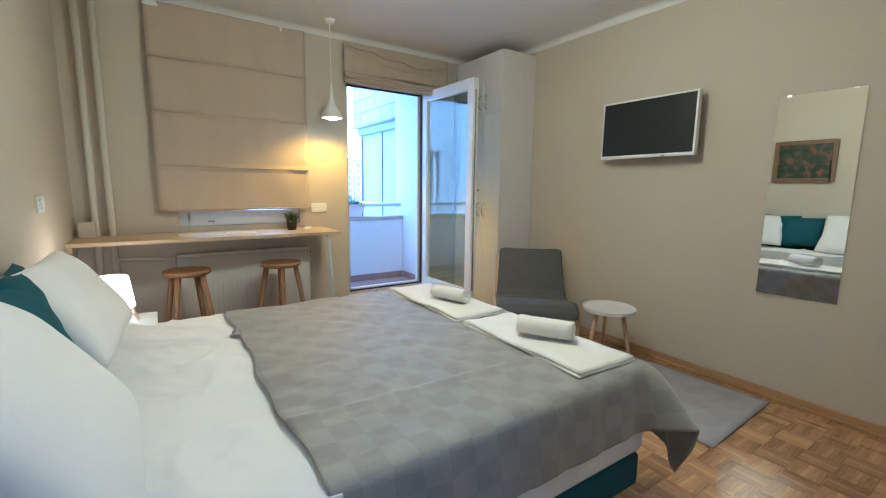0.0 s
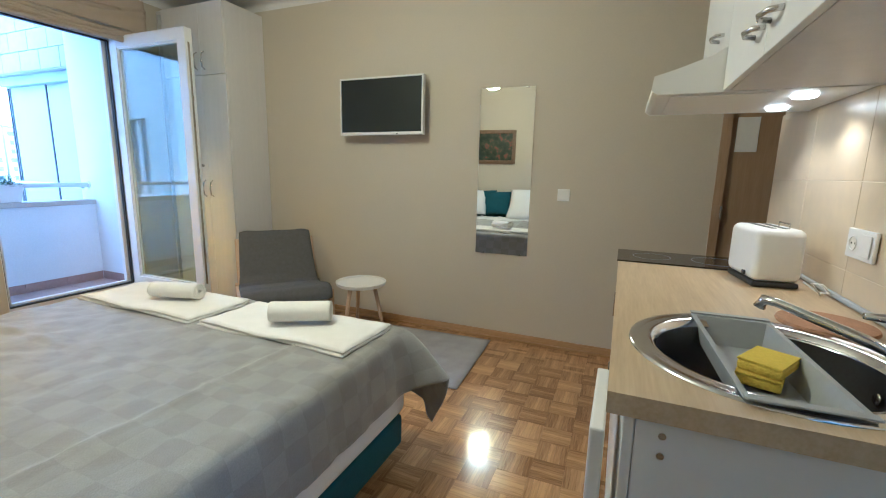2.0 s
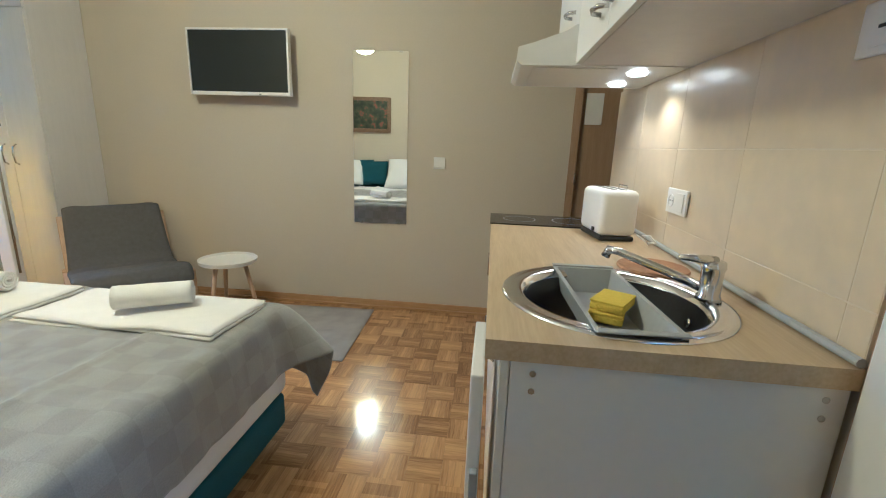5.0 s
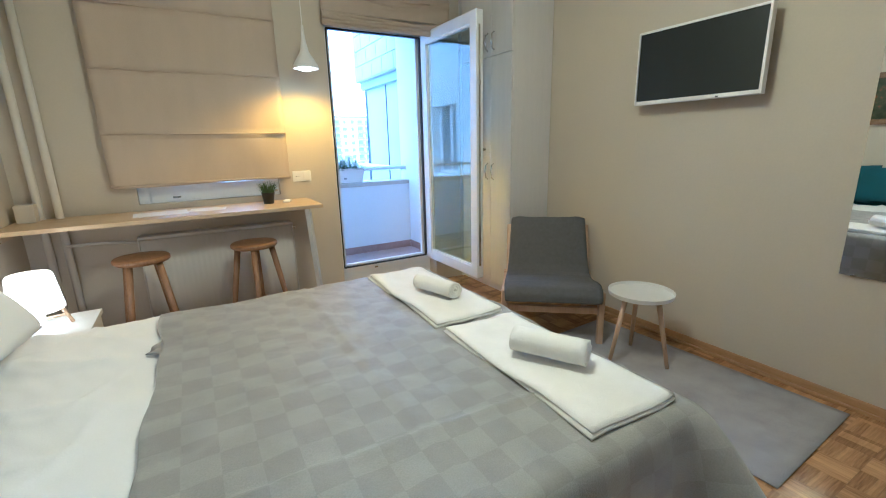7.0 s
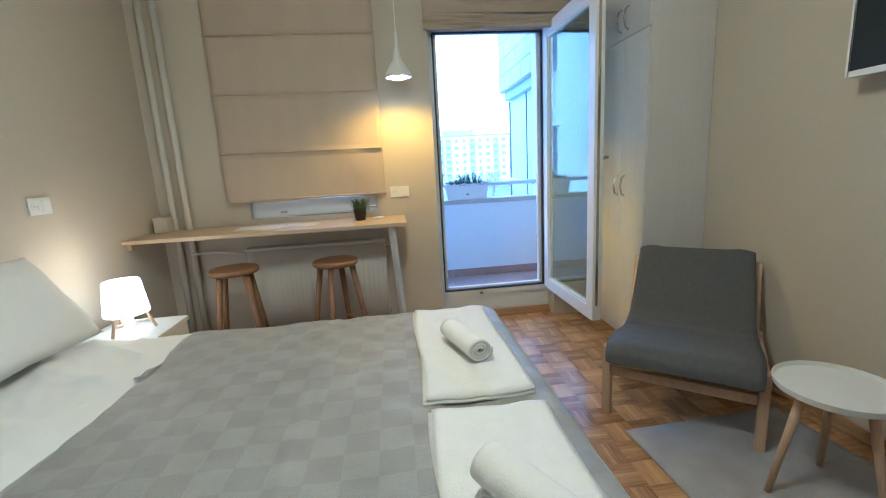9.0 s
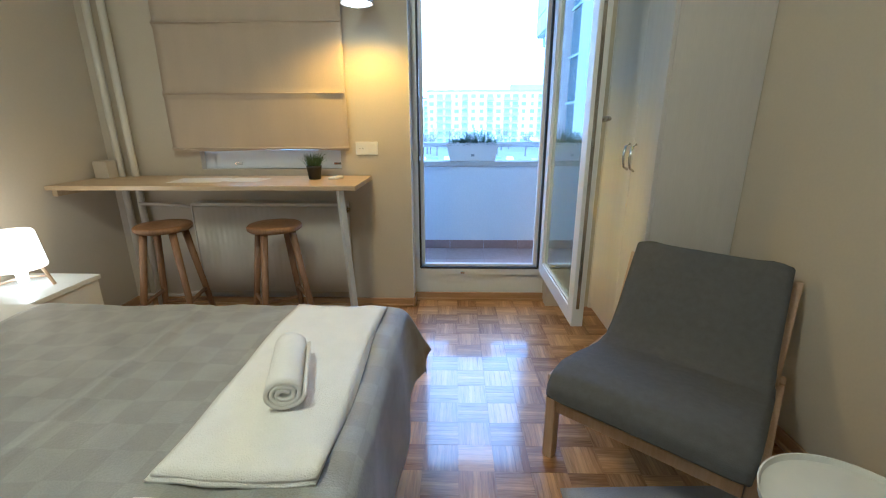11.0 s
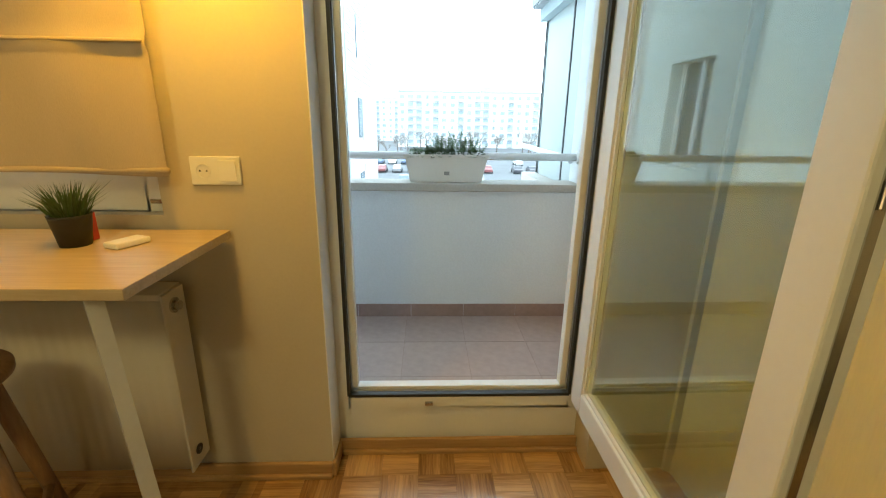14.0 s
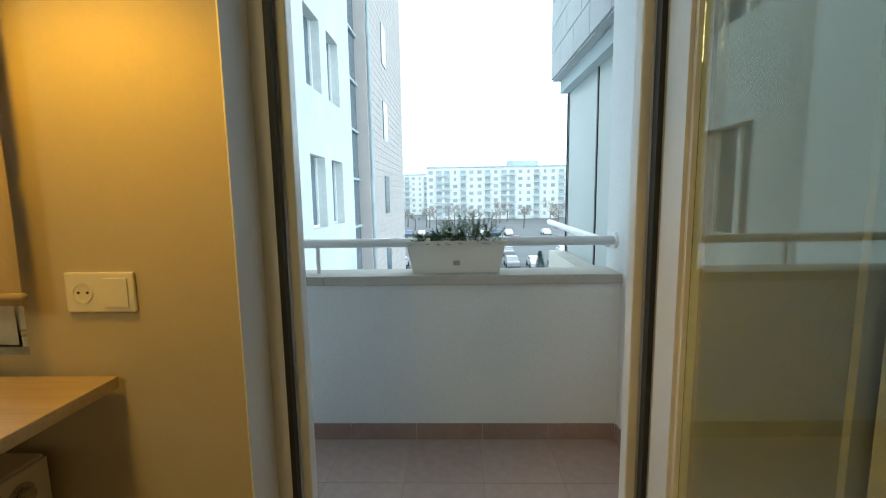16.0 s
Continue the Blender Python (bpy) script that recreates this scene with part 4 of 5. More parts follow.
def worktop():
    """The worktop with a round hole for the sink."""
    bm = bmesh.new()
    sides, r = 48, 0.215
    z0, z1 = 0.862, 0.90
    corners = [(KX0, KY0), (KX1, KY0), (KX1, KY1), (KX0, KY1)]
    outer = []
    for k in range(sides):
        a = 2 * math.pi * k / sides
        c, s = math.cos(a), math.sin(a)
        tx = ((KX1 - SKX) if c > 0 else (KX0 - SKX)) / c if abs(c) > 1e-6 else 1e9
        ty = ((KY1 - SKY) if s > 0 else (KY0 - SKY)) / s if abs(s) > 1e-6 else 1e9
        outer.append((SKX + c * min(tx, ty), SKY + s * min(tx, ty)))
    for cx, cy in corners:
        k = min(range(sides), key=lambda q: (outer[q][0] - cx) ** 2 + (outer[q][1] - cy) ** 2)
        outer[k] = (cx, cy)
    inner = [(SKX + r * math.cos(2 * math.pi * k / sides), SKY + r * math.sin(2 * math.pi * k / sides)) for k in range(sides)]
    vo = [[bm.verts.new((x, y, z)) for x, y in outer] for z in (z0, z1)]
    vi = [[bm.verts.new((x, y, z)) for x, y in inner] for z in (z0, z1)]
    for k in range(sides):
        q = (k + 1) % sides
        bm.faces.new((vo[1][k], vo[1][q], vi[1][q], vi[1][k]))
        bm.faces.new((vo[0][q], vo[0][k], vi[0][k], vi[0][q]))
        bm.faces.new((vo[0][k], vo[0][q], vo[1][q], vo[1][k]))
        bm.faces.new((vi[0][q], vi[0][k], vi[1][k], vi[1][q]))
    return tagged(part("kitchen_worktop", bm, M_WORKTOP), "oak-coloured laminate worktop with a round steel sink let in", "worktop")


worktop()

bc = thing("base_cabinet", KX0 + 0.012, KY0 + 0.003, 0, label="white kitchen base cabinet with screwed end panel under the worktop", category="cabinet")
cw, cd = 0.72, KY1 - KY0 - 0.03
part("body", boxes((0, 0.018, 0, cd - 0.02, 0.0, 0.861), (cw - 0.018, cw, 0, cd - 0.02, 0.0, 0.861), (0.018, cw - 0.018, 0, cd - 0.02, 0.08, 0.098), (0.018, cw - 0.018, 0, 0.01, 0.098, 0.861)), M_WHITE, bc, bevel=0.001)
for k in range(2):
    dr = bpart("door", (0.002 + k * 0.36, 0.358 + k * 0.36, cd - 0.019, cd - 0.001, 0.09, 0.855), M_WHITE, bc, bevel=0.002)
    hx = 0.33 + k * 0.06
    part("handle", tube(bmesh.new(), [(hx, cd, 0.68), (hx, cd + 0.025, 0.70), (hx, cd + 0.025, 0.78), (hx, cd, 0.80)], 0.005, 8), M_STEEL, dr, smooth=True)
for y, z in ((0.035, 0.835), (0.035, 0.80), (cd - 0.06, 0.835), (cd - 0.06, 0.80)):
    part("screw", lathe(bmesh.new(), [(0, 0.002), (0.006, 0.002), (0.006, 0), (0, 0)], 12), M_STEEL, bc, m=pose(-0.0003, y, z, 0, -90, 0))
bc2 = copy_thing(bc, pose(KX0 + 0.012 + 0.722, KY0 + 0.003, 0))
bc2["label"] = "white kitchen base cabinet under the hob end of the worktop"

fr = thing("open_cabinet_door", KX0 + 0.012, KY1 - 0.004, 0.09, 0, label="pale narrow appliance panel proud of the cabinet front", category="cabinet door")
bpart("panel", (0.02, 0.28, 0.002, 0.028, 0.0, 0.72), M_PLASTIC, fr, bevel=0.004)
bpart("grip", (-0.0, 0.019, 0.004, 0.02, 0.35, 0.52), M_GREYPL, fr, bevel=0.003)

sk = thing("sink", SKX, SKY, 0.90, label="round polished steel kitchen sink with a tap ledge", category="sink")
part("rim", lathe(bmesh.new(), [(0.252, 0.0005), (0.250, 0.004), (0.240, 0.005), (0.234, 0.002), (0.224, 0.003), (0.215, 0.006), (0.205, 0.002), (0.196, -0.012)], 64), M_CHROME, sk, smooth=True)
part("bowl", lathe(bmesh.new(), [(0.196, -0.012), (0.188, -0.10), (0.165, -0.15), (0.03, -0.158), (0, -0.158)], 64), M_BOWL, sk, smooth=True)
part("drain", lathe(bmesh.new(), [(0.036, -0.156), (0.03, -0.152), (0, -0.154)], 24), M_CHROME, sk, smooth=True)
part("overflow", lathe(bmesh.new(), [(0, 0), (0.013, 0), (0.010, 0.003), (0, 0.003)], 16), M_CHROME, sk, m=pose(0.02, -0.186, -0.06, -80, 0, 0), smooth=True)

tr = thing("sink_tray", 0.955, -0.33, 0.906, 2.4, label="grey plastic draining tray laid across the sink", category="tray")
tlx, tly = 0.222, 0.083


def tray_bm():
    bm = bmesh.new()
    L0, L1 = [(-tlx, -tly), (tlx, -tly), (tlx, tly), (-tlx, tly)], [(-tlx + 0.045, -tly + 0.022), (tlx - 0.045, -tly + 0.022), (tlx - 0.045, tly - 0.022), (-tlx + 0.045, tly - 0.022)]
    a = [bm.verts.new((x, y, 0.004)) for x, y in L0]
    b = [bm.verts.new((x * 0.93, y * 0.88, 0.004)) for x, y in L0]
    c = [bm.verts.new((x, y, -0.055)) for x, y in L1]
    for k in range(4):
        q = (k + 1) % 4
        bm.faces.new((a[k], a[q], b[q], b[k]))
        bm.faces.new((b[k], b[q], c[q], c[k]))
    bm.faces.new(c)
    return thick(bm, 0.003)


part("tray", tray_bm(), M_TRAYGREY, tr)
for ex0 in (-tlx - 0.012, tlx - 0.006):
    bpart("end_flange", (ex0, ex0 + 0.018, -tly, tly, 0.0045, 0.0085), M_TRAYGREY, tr, bevel=0.0015)
for k, (sx_, sy_, sz_, sr_) in enumerate(((0.945, -0.335, 0.856, -20), (0.948, -0.345, 0.8805, -32))):
    sp = thing("sponge", sx_, sy_, sz_, sr_, label=("lower", "upper")[k] + " yellow kitchen sponge of two stacked in the grey tray", category="sponge", group="sponges in the tray")
    bpart("foam", (-0.050, 0.050, -0.037, 0.037, 0.0, 0.019), M_YELLOW, sp, bevel=0.005, smooth=True)
    bpart("scouring_layer", (-0.050, 0.050, -0.037, 0.037, 0.0193, 0.024), M_SCOUR, sp, bevel=0.0015)

tp = thing("kitchen_tap", 0.978, -0.562, 0.905, label="chrome single-lever kitchen tap with a long swivel spout", category="tap")
part("body", lathe(bmesh.new(), [(0, 0), (0.028, 0), (0.026, 0.008), (0.023, 0.014), (0.023, 0.066), (0.026, 0.076), (0.024, 0.090), (0, 0.094)], 32), M_CHROME, tp, smooth=True)
part("lever", tube(bmesh.new(), [(0, 0, 0.088), (-0.01, 0.03, 0.096), (-0.02, 0.085, 0.10)], [0.014, 0.010, 0.006], 12), M_CHROME, tp, smooth=True)
part("spout", tube(bmesh.new(), [(0.01, 0.012, 0.024), (0.05, 0.06, 0.040), (0.135, 0.17, 0.070), (0.15, 0.19, 0.071), (0.155, 0.196, 0.052)], [0.012, 0.011, 0.010, 0.012, 0.013], 14), M_CHROME, tp, smooth=True)

cb = thing("cork_trivet", 1.24, -0.53, 0.9005, label="round brown cork mat on the worktop behind the sink", category="trivet")
part("disc", lathe(bmesh.new(), [(0, 0), (0.095, 0), (0.098, 0.004), (0.095, 0.010), (0, 0.010)], 40), M_CORK, cb)

ts = thing("toaster", 1.725, -0.515, 0.9005, 8, label="white plastic two-slot toaster with a dark base and steel lever", category="toaster")
ts.scale = (0.88, 0.88, 1.0)
bpart("base", (-0.12, 0.12, -0.075, 0.075, 0, 0.018), M_DARK, ts, bevel=0.006)
bpart("body", (-0.125, 0.125, -0.08, 0.08, 0.0185, 0.19), M_PLASTIC, ts, bevel=0.025, smooth=True, segments=4)
for y in (-0.03, 0.012):
    bpart("slot", (-0.095, 0.095, y, y + 0.02, 0.186, 0.1915), M_DARK, ts, bevel=0.001)
part("bread_rack", tube(bmesh.new(), [(-0.08, -0.035, 0.19), (-0.08, -0.035, 0.205), (0.0, -0.035, 0.205), (0.0, -0.035, 0.19)], 0.0025, 8), M_CHROME, ts)
bpart("lever", (0.1255, 0.142, -0.012, 0.012, 0.13, 0.142), M_STEEL, ts, bevel=0.002)
bpart("dial", (-0.07, -0.05, 0.0805, 0.088, 0.03, 0.045), M_DARK, ts, bevel=0.002)

hb = thing("hob", 2.0, -0.31, 0.9005, label="black glass built-in hob at the far end of the worktop", category="hob")
bpart("glass", (-0.145, 0.145, -0.255, 0.255, 0, 0.006), M_HOB, hb, bevel=0.002)
for y, r in ((-0.12, 0.09), (0.12, 0.075)):
    part("cooking_ring", lathe(bmesh.new(), [(r, 0.0062), (r, 0.0066), (r - 0.003, 0.0066), (r - 0.003, 0.0062)], 40, (0, y, 0)), M_GREYPL, hb)

tagged(part("worktop_trim", tube(bmesh.new(), [(KX0, KY0 + 0.010, 0.911), (KX1, KY0 + 0.010, 0.911)], 0.0085, 8), M_TRAYGREY), "grey plastic sealing strip where worktop meets the tiles", "trim")

# wall tiles
tile_wall = thing("tile_splashback", HALL_X, YK, 0.9, kind="structure", label="beige glazed wall tiles over the worktop")


def tile_mesh(w, h):
    bm = boxes((0.001, w - 0.001, 0, 0.008, 0.001, h - 0.001))
    bmesh.ops.bevel(bm, geom=[e for e in bm.edges], offset=0.0012, segments=1, affect="EDGES")
    me = bpy.data.meshes.new("wall_tile")
    bm.to_mesh(me)
    bm.free()
    me.materials.append(M_TILE)
    return me


bpart("grout_bed", (0.69 - HALL_X, 0, 0.0005, 0.0095, -0.02, 0.62), M_TILEGROUT, tile_wall, bevel=0)
TW = 0.40
rows_z = ((-0.02, 0.09), (0.09, 0.345), (0.345, 0.60))
for a, b in rows_z:
    full, cut = tile_mesh(TW, b - a), tile_mesh(HALL_X - 0.69 - 4 * TW, b - a)
    for k in range(5):
        o = new("wall_tile", full if k < 4 else cut)
        o.parent = tile_wall
        o.location = (-TW * (k + 1) if k < 4 else 0.69 - HALL_X, 0.0025, a)

outlet(1.47, YK + 0.0125, 1.075, 180, 0.15, "both", "white wall plate with socket and switch on the tiles")
fb = thing("fuse_box", 0.775, YK + 0.0125, 1.437, 180, label="white wall plate with three dark switches on the tiles", category="switch panel")
bpart("plate", (-0.08, 0.08, -0.008, -0.001, -0.044, 0.044), M_PLASTIC, fb, bevel=0.004)
bpart("insert", (-0.05, 0.05, -0.0105, -0.0085, -0.03, 0.03), M_PLASTIC, fb, bevel=0.002)
for k in range(3):
    bpart("switch", (-0.036 + 0.025 * k, -0.018 + 0.025 * k, -0.013, -0.011, -0.003, 0.003), M_DARK, fb, bevel=0.001)

# wall cabinets
UC_Z = 1.50
def wall_cabinet(x0, x1, z0, z1, y1, handles, label):
    t = thing("wall_cabinet", x0, YK + 0.0125, z0, label=label, category="cabinet")
    w, d, h = x1 - x0, y1 - YK - 0.0125, z1 - z0
    part("body", boxes((0, 0.016, 0, d - 0.018, 0, h), (w - 0.016, w, 0, d - 0.018, 0, h), (0.016, w - 0.016, 0, d - 0.018, 0, 0.016), (0.016, w - 0.016, 0, d - 0.018, h - 0.016, h), (0.016, w - 0.016, 0, 0.006, 0.016, h - 0.016)), M_LAMINATE, t, bevel=0.001)
    n = len(handles)
    for k, hx in enumerate(handles):
        a, b = w * k / n + 0.0015, w * (k + 1) / n - 0.0015
        dr = bpart("door", (a, b, d - 0.017, d, 0.0, h - 0.001), M_WHITE, t, bevel=0.002)
        cx = a + (b - a) * hx
        part("handle", tube(bmesh.new(), [(cx - 0.04, d, 0.06), (cx - 0.03, d + 0.022, 0.06), (cx, d + 0.03, 0.06), (cx + 0.03, d + 0.022, 0.06), (cx + 0.04, d, 0.06)], 0.006, 10), M_STEEL, dr, smooth=True)
    return t


wall_cabinet(0.70, 1.522, UC_Z, 2.25, -0.30, (0.85, 0.13), "white two-door kitchen wall cabinet with curved metal handles")
wall_cabinet(1.524, 2.03, UC_Z + 0.12, 2.25, -0.30, (0.25,), "white kitchen wall cabinet above the extractor hood")

hd = thing("extractor_hood", 1.524, YK + 0.0125, UC_Z, label="white slim extractor hood with two lit spots underneath", category="extractor hood")
hw = 0.506
bm = bmesh.new()
prof = [(0, 0), (0.54, 0), (0.556, 0.012), (0.552, 0.05), (0.50, 0.065), (0.40, 0.1), (0.372, 0.119), (0, 0.119)]
ends = [[bm.verts.new((x, y, z)) for y, z in prof] for x in (0, hw)]
bm.faces.new(ends[0])
bm.faces.new(ends[1][::-1])
for k in range(len(prof)):
    q = (k + 1) % len(prof)
    bm.faces.new((ends[0][k], ends[0][q], ends[1][q], ends[1][k]))
part("body", bm, M_WHITE, hd, bevel=0.003)
bpart("filter", (0.05, hw - 0.05, 0.22, 0.50, -0.004, -0.0005), M_WHITE, hd, bevel=0.001)
for x in (0.135, 0.395):
    part("light", lathe(bmesh.new(), [(0, -0.009), (0.028, -0.009), (0.034, -0.0045), (0, -0.0045)], 24, (x, 0.13, 0)), M_BULB, hd)

# entrance door
ed = thing("door_entrance", XR + 0.02, -0.56, 0, kind="structure", label="brown wood-veneer entrance door with a white notice, closed")
bpart("leaf", (0.0, 0.045, -0.84, -0.05, 0.005, 2.03), M_DOORWOOD, ed, bevel=0.002)
part("frame", boxes((-0.035, 0.06, -0.049, -0.0, 0, 2.079), (-0.035, 0.06, -0.90, -0.841, 0, 2.079), (-0.035, 0.06, -0.841, -0.049, 2.031, 2.079)), M_DOORWOOD, ed, bevel=0.003)
bpart("hinge", (-0.045, -0.0355, -0.052, -0.04, 1.0, 1.08), M_STEEL, ed, bevel=0.002)
bpart("notice", (-0.006, -0.001, -0.19, -0.08, 1.40, 1.60), M_PAPER, ed, bevel=0.0)

# bathroom door frame
bf = thing("door_bathroom", BX0, YK, 0, kind="structure", label="pale lacquered bathroom door frame with a dark strike plate")
bw = BX1 - BX0
part("frame", boxes((-0.0, 0.03, -0.13, 0.012, 0, 2.03), (bw - 0.03, bw, -0.13, 0.012, 0, 2.03), (0.03, bw - 0.03, -0.13, 0.012, 2.0, 2.03)), M_WHITE, bf, bevel=0.002)
part("architrave", boxes((-0.07, 0.02, 0.0125, 0.026, 0, 2.09), (bw - 0.02, bw + 0.10, 0.0125, 0.026, 0, 2.09), (0.02, bw - 0.02, 0.0125, 0.026, 2.02, 2.09)), M_WHITE, bf, bevel=0.004)
part("strike_plate", boxes((bw - 0.033, bw - 0.0305, -0.085, -0.055, 0.96, 1.16)), M_DARK, bf)
bpart("door_seal", (bw - 0.034, bw - 0.0305, -0.048, -0.036, 0.0, 2.0), M_DOORWOOD, bf, bevel=0)
wc = thing("toilet", 0.93, -1.13, 0, 0, label="white ceramic toilet with a cistern in the bathroom", category="toilet")
part("bowl", lathe(bmesh.new(), [(0, 0.0), (0.12, 0.0), (0.11, 0.15), (0.16, 0.30), (0.19, 0.40), (0.15, 0.40), (0.12, 0.30), (0, 0.22)], 36), M_CERAMIC, wc, smooth=True)
bpart("cistern", (-0.19, 0.19, 0.14, 0.32, 0.40, 0.80), M_CERAMIC, wc, bevel=0.03, smooth=True, segments=4)
part("lid", thick(lathe(bmesh.new(), [(0, 0.0), (0.17, 0.0), (0.185, 0.01)], 36), 0.01), M_CERAMIC, wc, smooth=True, m=pose(0, 0.10, 0.60, 98, 0, 0))
tagged(bpart("end_panel", (KX0 - 0.012, KX0 - 0.002, YK + 0.001, YK + 0.014, 0, 1.9), M_OAK, bevel=0.001), kind="structure")

outlet(XL, 2.70, 1.178, 90, 0.13, "both", "white wall plate with socket and switch beside the bed head")

part("power_cord", tube(bmesh.new(), [(1.62, -0.60, 0.93), (1.57, -0.625, 0.91), (1.51, -0.63, 0.925), (1.50, -0.605, 0.95), (1.53, -0.59, 0.945), (1.545, -0.62, 0.91), (1.60, -0.64, 0.906)], 0.003, 6), M_PLASTIC, ts, "thin white cord", smooth=True, m=ts.matrix_basis.inverted())

# ---- balcony ----
BZF, BYP, BXR, BXL = 0.09, 4.87, 2.625, -0.9
tagged(bpart("balcony_slab", (BXL - 0.2, BXR + 0.2, YW + 0.135, BYP + 0.18, BZF - 0.25, BZF - 0.012), M_PLASTER, bevel=0), kind="structure")
tagged(bpart("balcony_ceiling", (BXL - 0.2, BXR + 0.2, YW + T, BYP + 0.18, 2.60, 2.80), M_PLASTER, bevel=0), kind="structure")
wall("balcony_parapet", (BXL, BXR, BYP, BYP + 0.16, BZF - 0.25, 0.86), material=M_PLASTER)
wall("balcony_side_wall", (BXR, BXR + 0.2, YW + T, BYP + 0.20, BZF - 0.25, 2.60), (BXL - 0.2, BXL, YW + T, BYP + 0.20, BZF - 0.25, 2.60), material=M_PLASTER)
wall("balcony_outer_skin", (DX1 + 0.002, BXR, YW + T, YW + T + 0.01, BZF, 2.60), (BXL, DX0 - 0.002, YW + T, YW + T + 0.01, BZF, 0.93), (WX1 + 0.01, DX0 - 0.002, YW + T, YW + T + 0.01, 0.93, 2.6), material=M_PLASTER)
cop = thing("parapet_coping", 0, BYP - 0.02, 0.86, kind="structure", label="grey stone coping slabs on the balcony parapet")
for k, (x0, x1) in enumerate(((BXL, 0.4), (0.402, 1.24), (1.242, BXR - 0.001))):
    bpart("slab", (x0, x1, -0.0, 0.20, 0.0005, 0.045), M_STONE, cop, bevel=0.004)
sill = tagged(bpart("threshold", (DX0, DX1, DY + 0.07, YW + T + 0.03, 0.1, 0.165), M_STONE, bevel=0.004), kind="structure")
bsk = thing("balcony_skirting", 0, 0, BZF, kind="structure", label="brown ceramic skirting tiles round the balcony floor")
for k in range(11):
    x0 = BXL + k * 0.32
    bpart("skirting_tile", (x0 + 0.001, min(x0 + 0.319, BXR - 0.010), BYP - 0.009, BYP - 0.001, 0.0, 0.08), M_SKTILE, bsk, bevel=0.001)
for k in range(3):
    y0 = YW + T + 0.01 + k * 0.28
    bpart("skirting_tile", (BXR - 0.009, BXR - 0.001, y0 + 0.001, min(y0 + 0.279, BYP - 0.011), 0.0, 0.08), M_SKTILE, bsk, bevel=0.001)
M_PAINTEDRAIL = mat("white_rail_paint", (0.74, 0.75, 0.76), 0.4, spread=0.04, scale=8)
rl = thing("balcony_rail", 0, BYP + 0.08, 1.05, kind="", label="white painted tubular handrail above the balcony parapet", category="handrail")
part("bar", tube(bmesh.new(), [(BXL, 0, 0), (BXR - 0.001, 0, 0)], 0.022, 17), M_PAINTEDRAIL, rl, smooth=True)
part("wall_flange", lathe(bmesh.new(), [(0, 0), (0.04, 0), (0.036, 0.012), (0, 0.012)], 20), M_PAINTEDRAIL, rl, m=pose(BXR - 0.0005, 0, 0, 0, -90, 0))
for x in (-0.3, 1.19):
    part("post", tube(bmesh.new(), [(x, 0, -0.144), (x, 0, 0)], 0.010, 10), M_PAINTEDRAIL, rl)


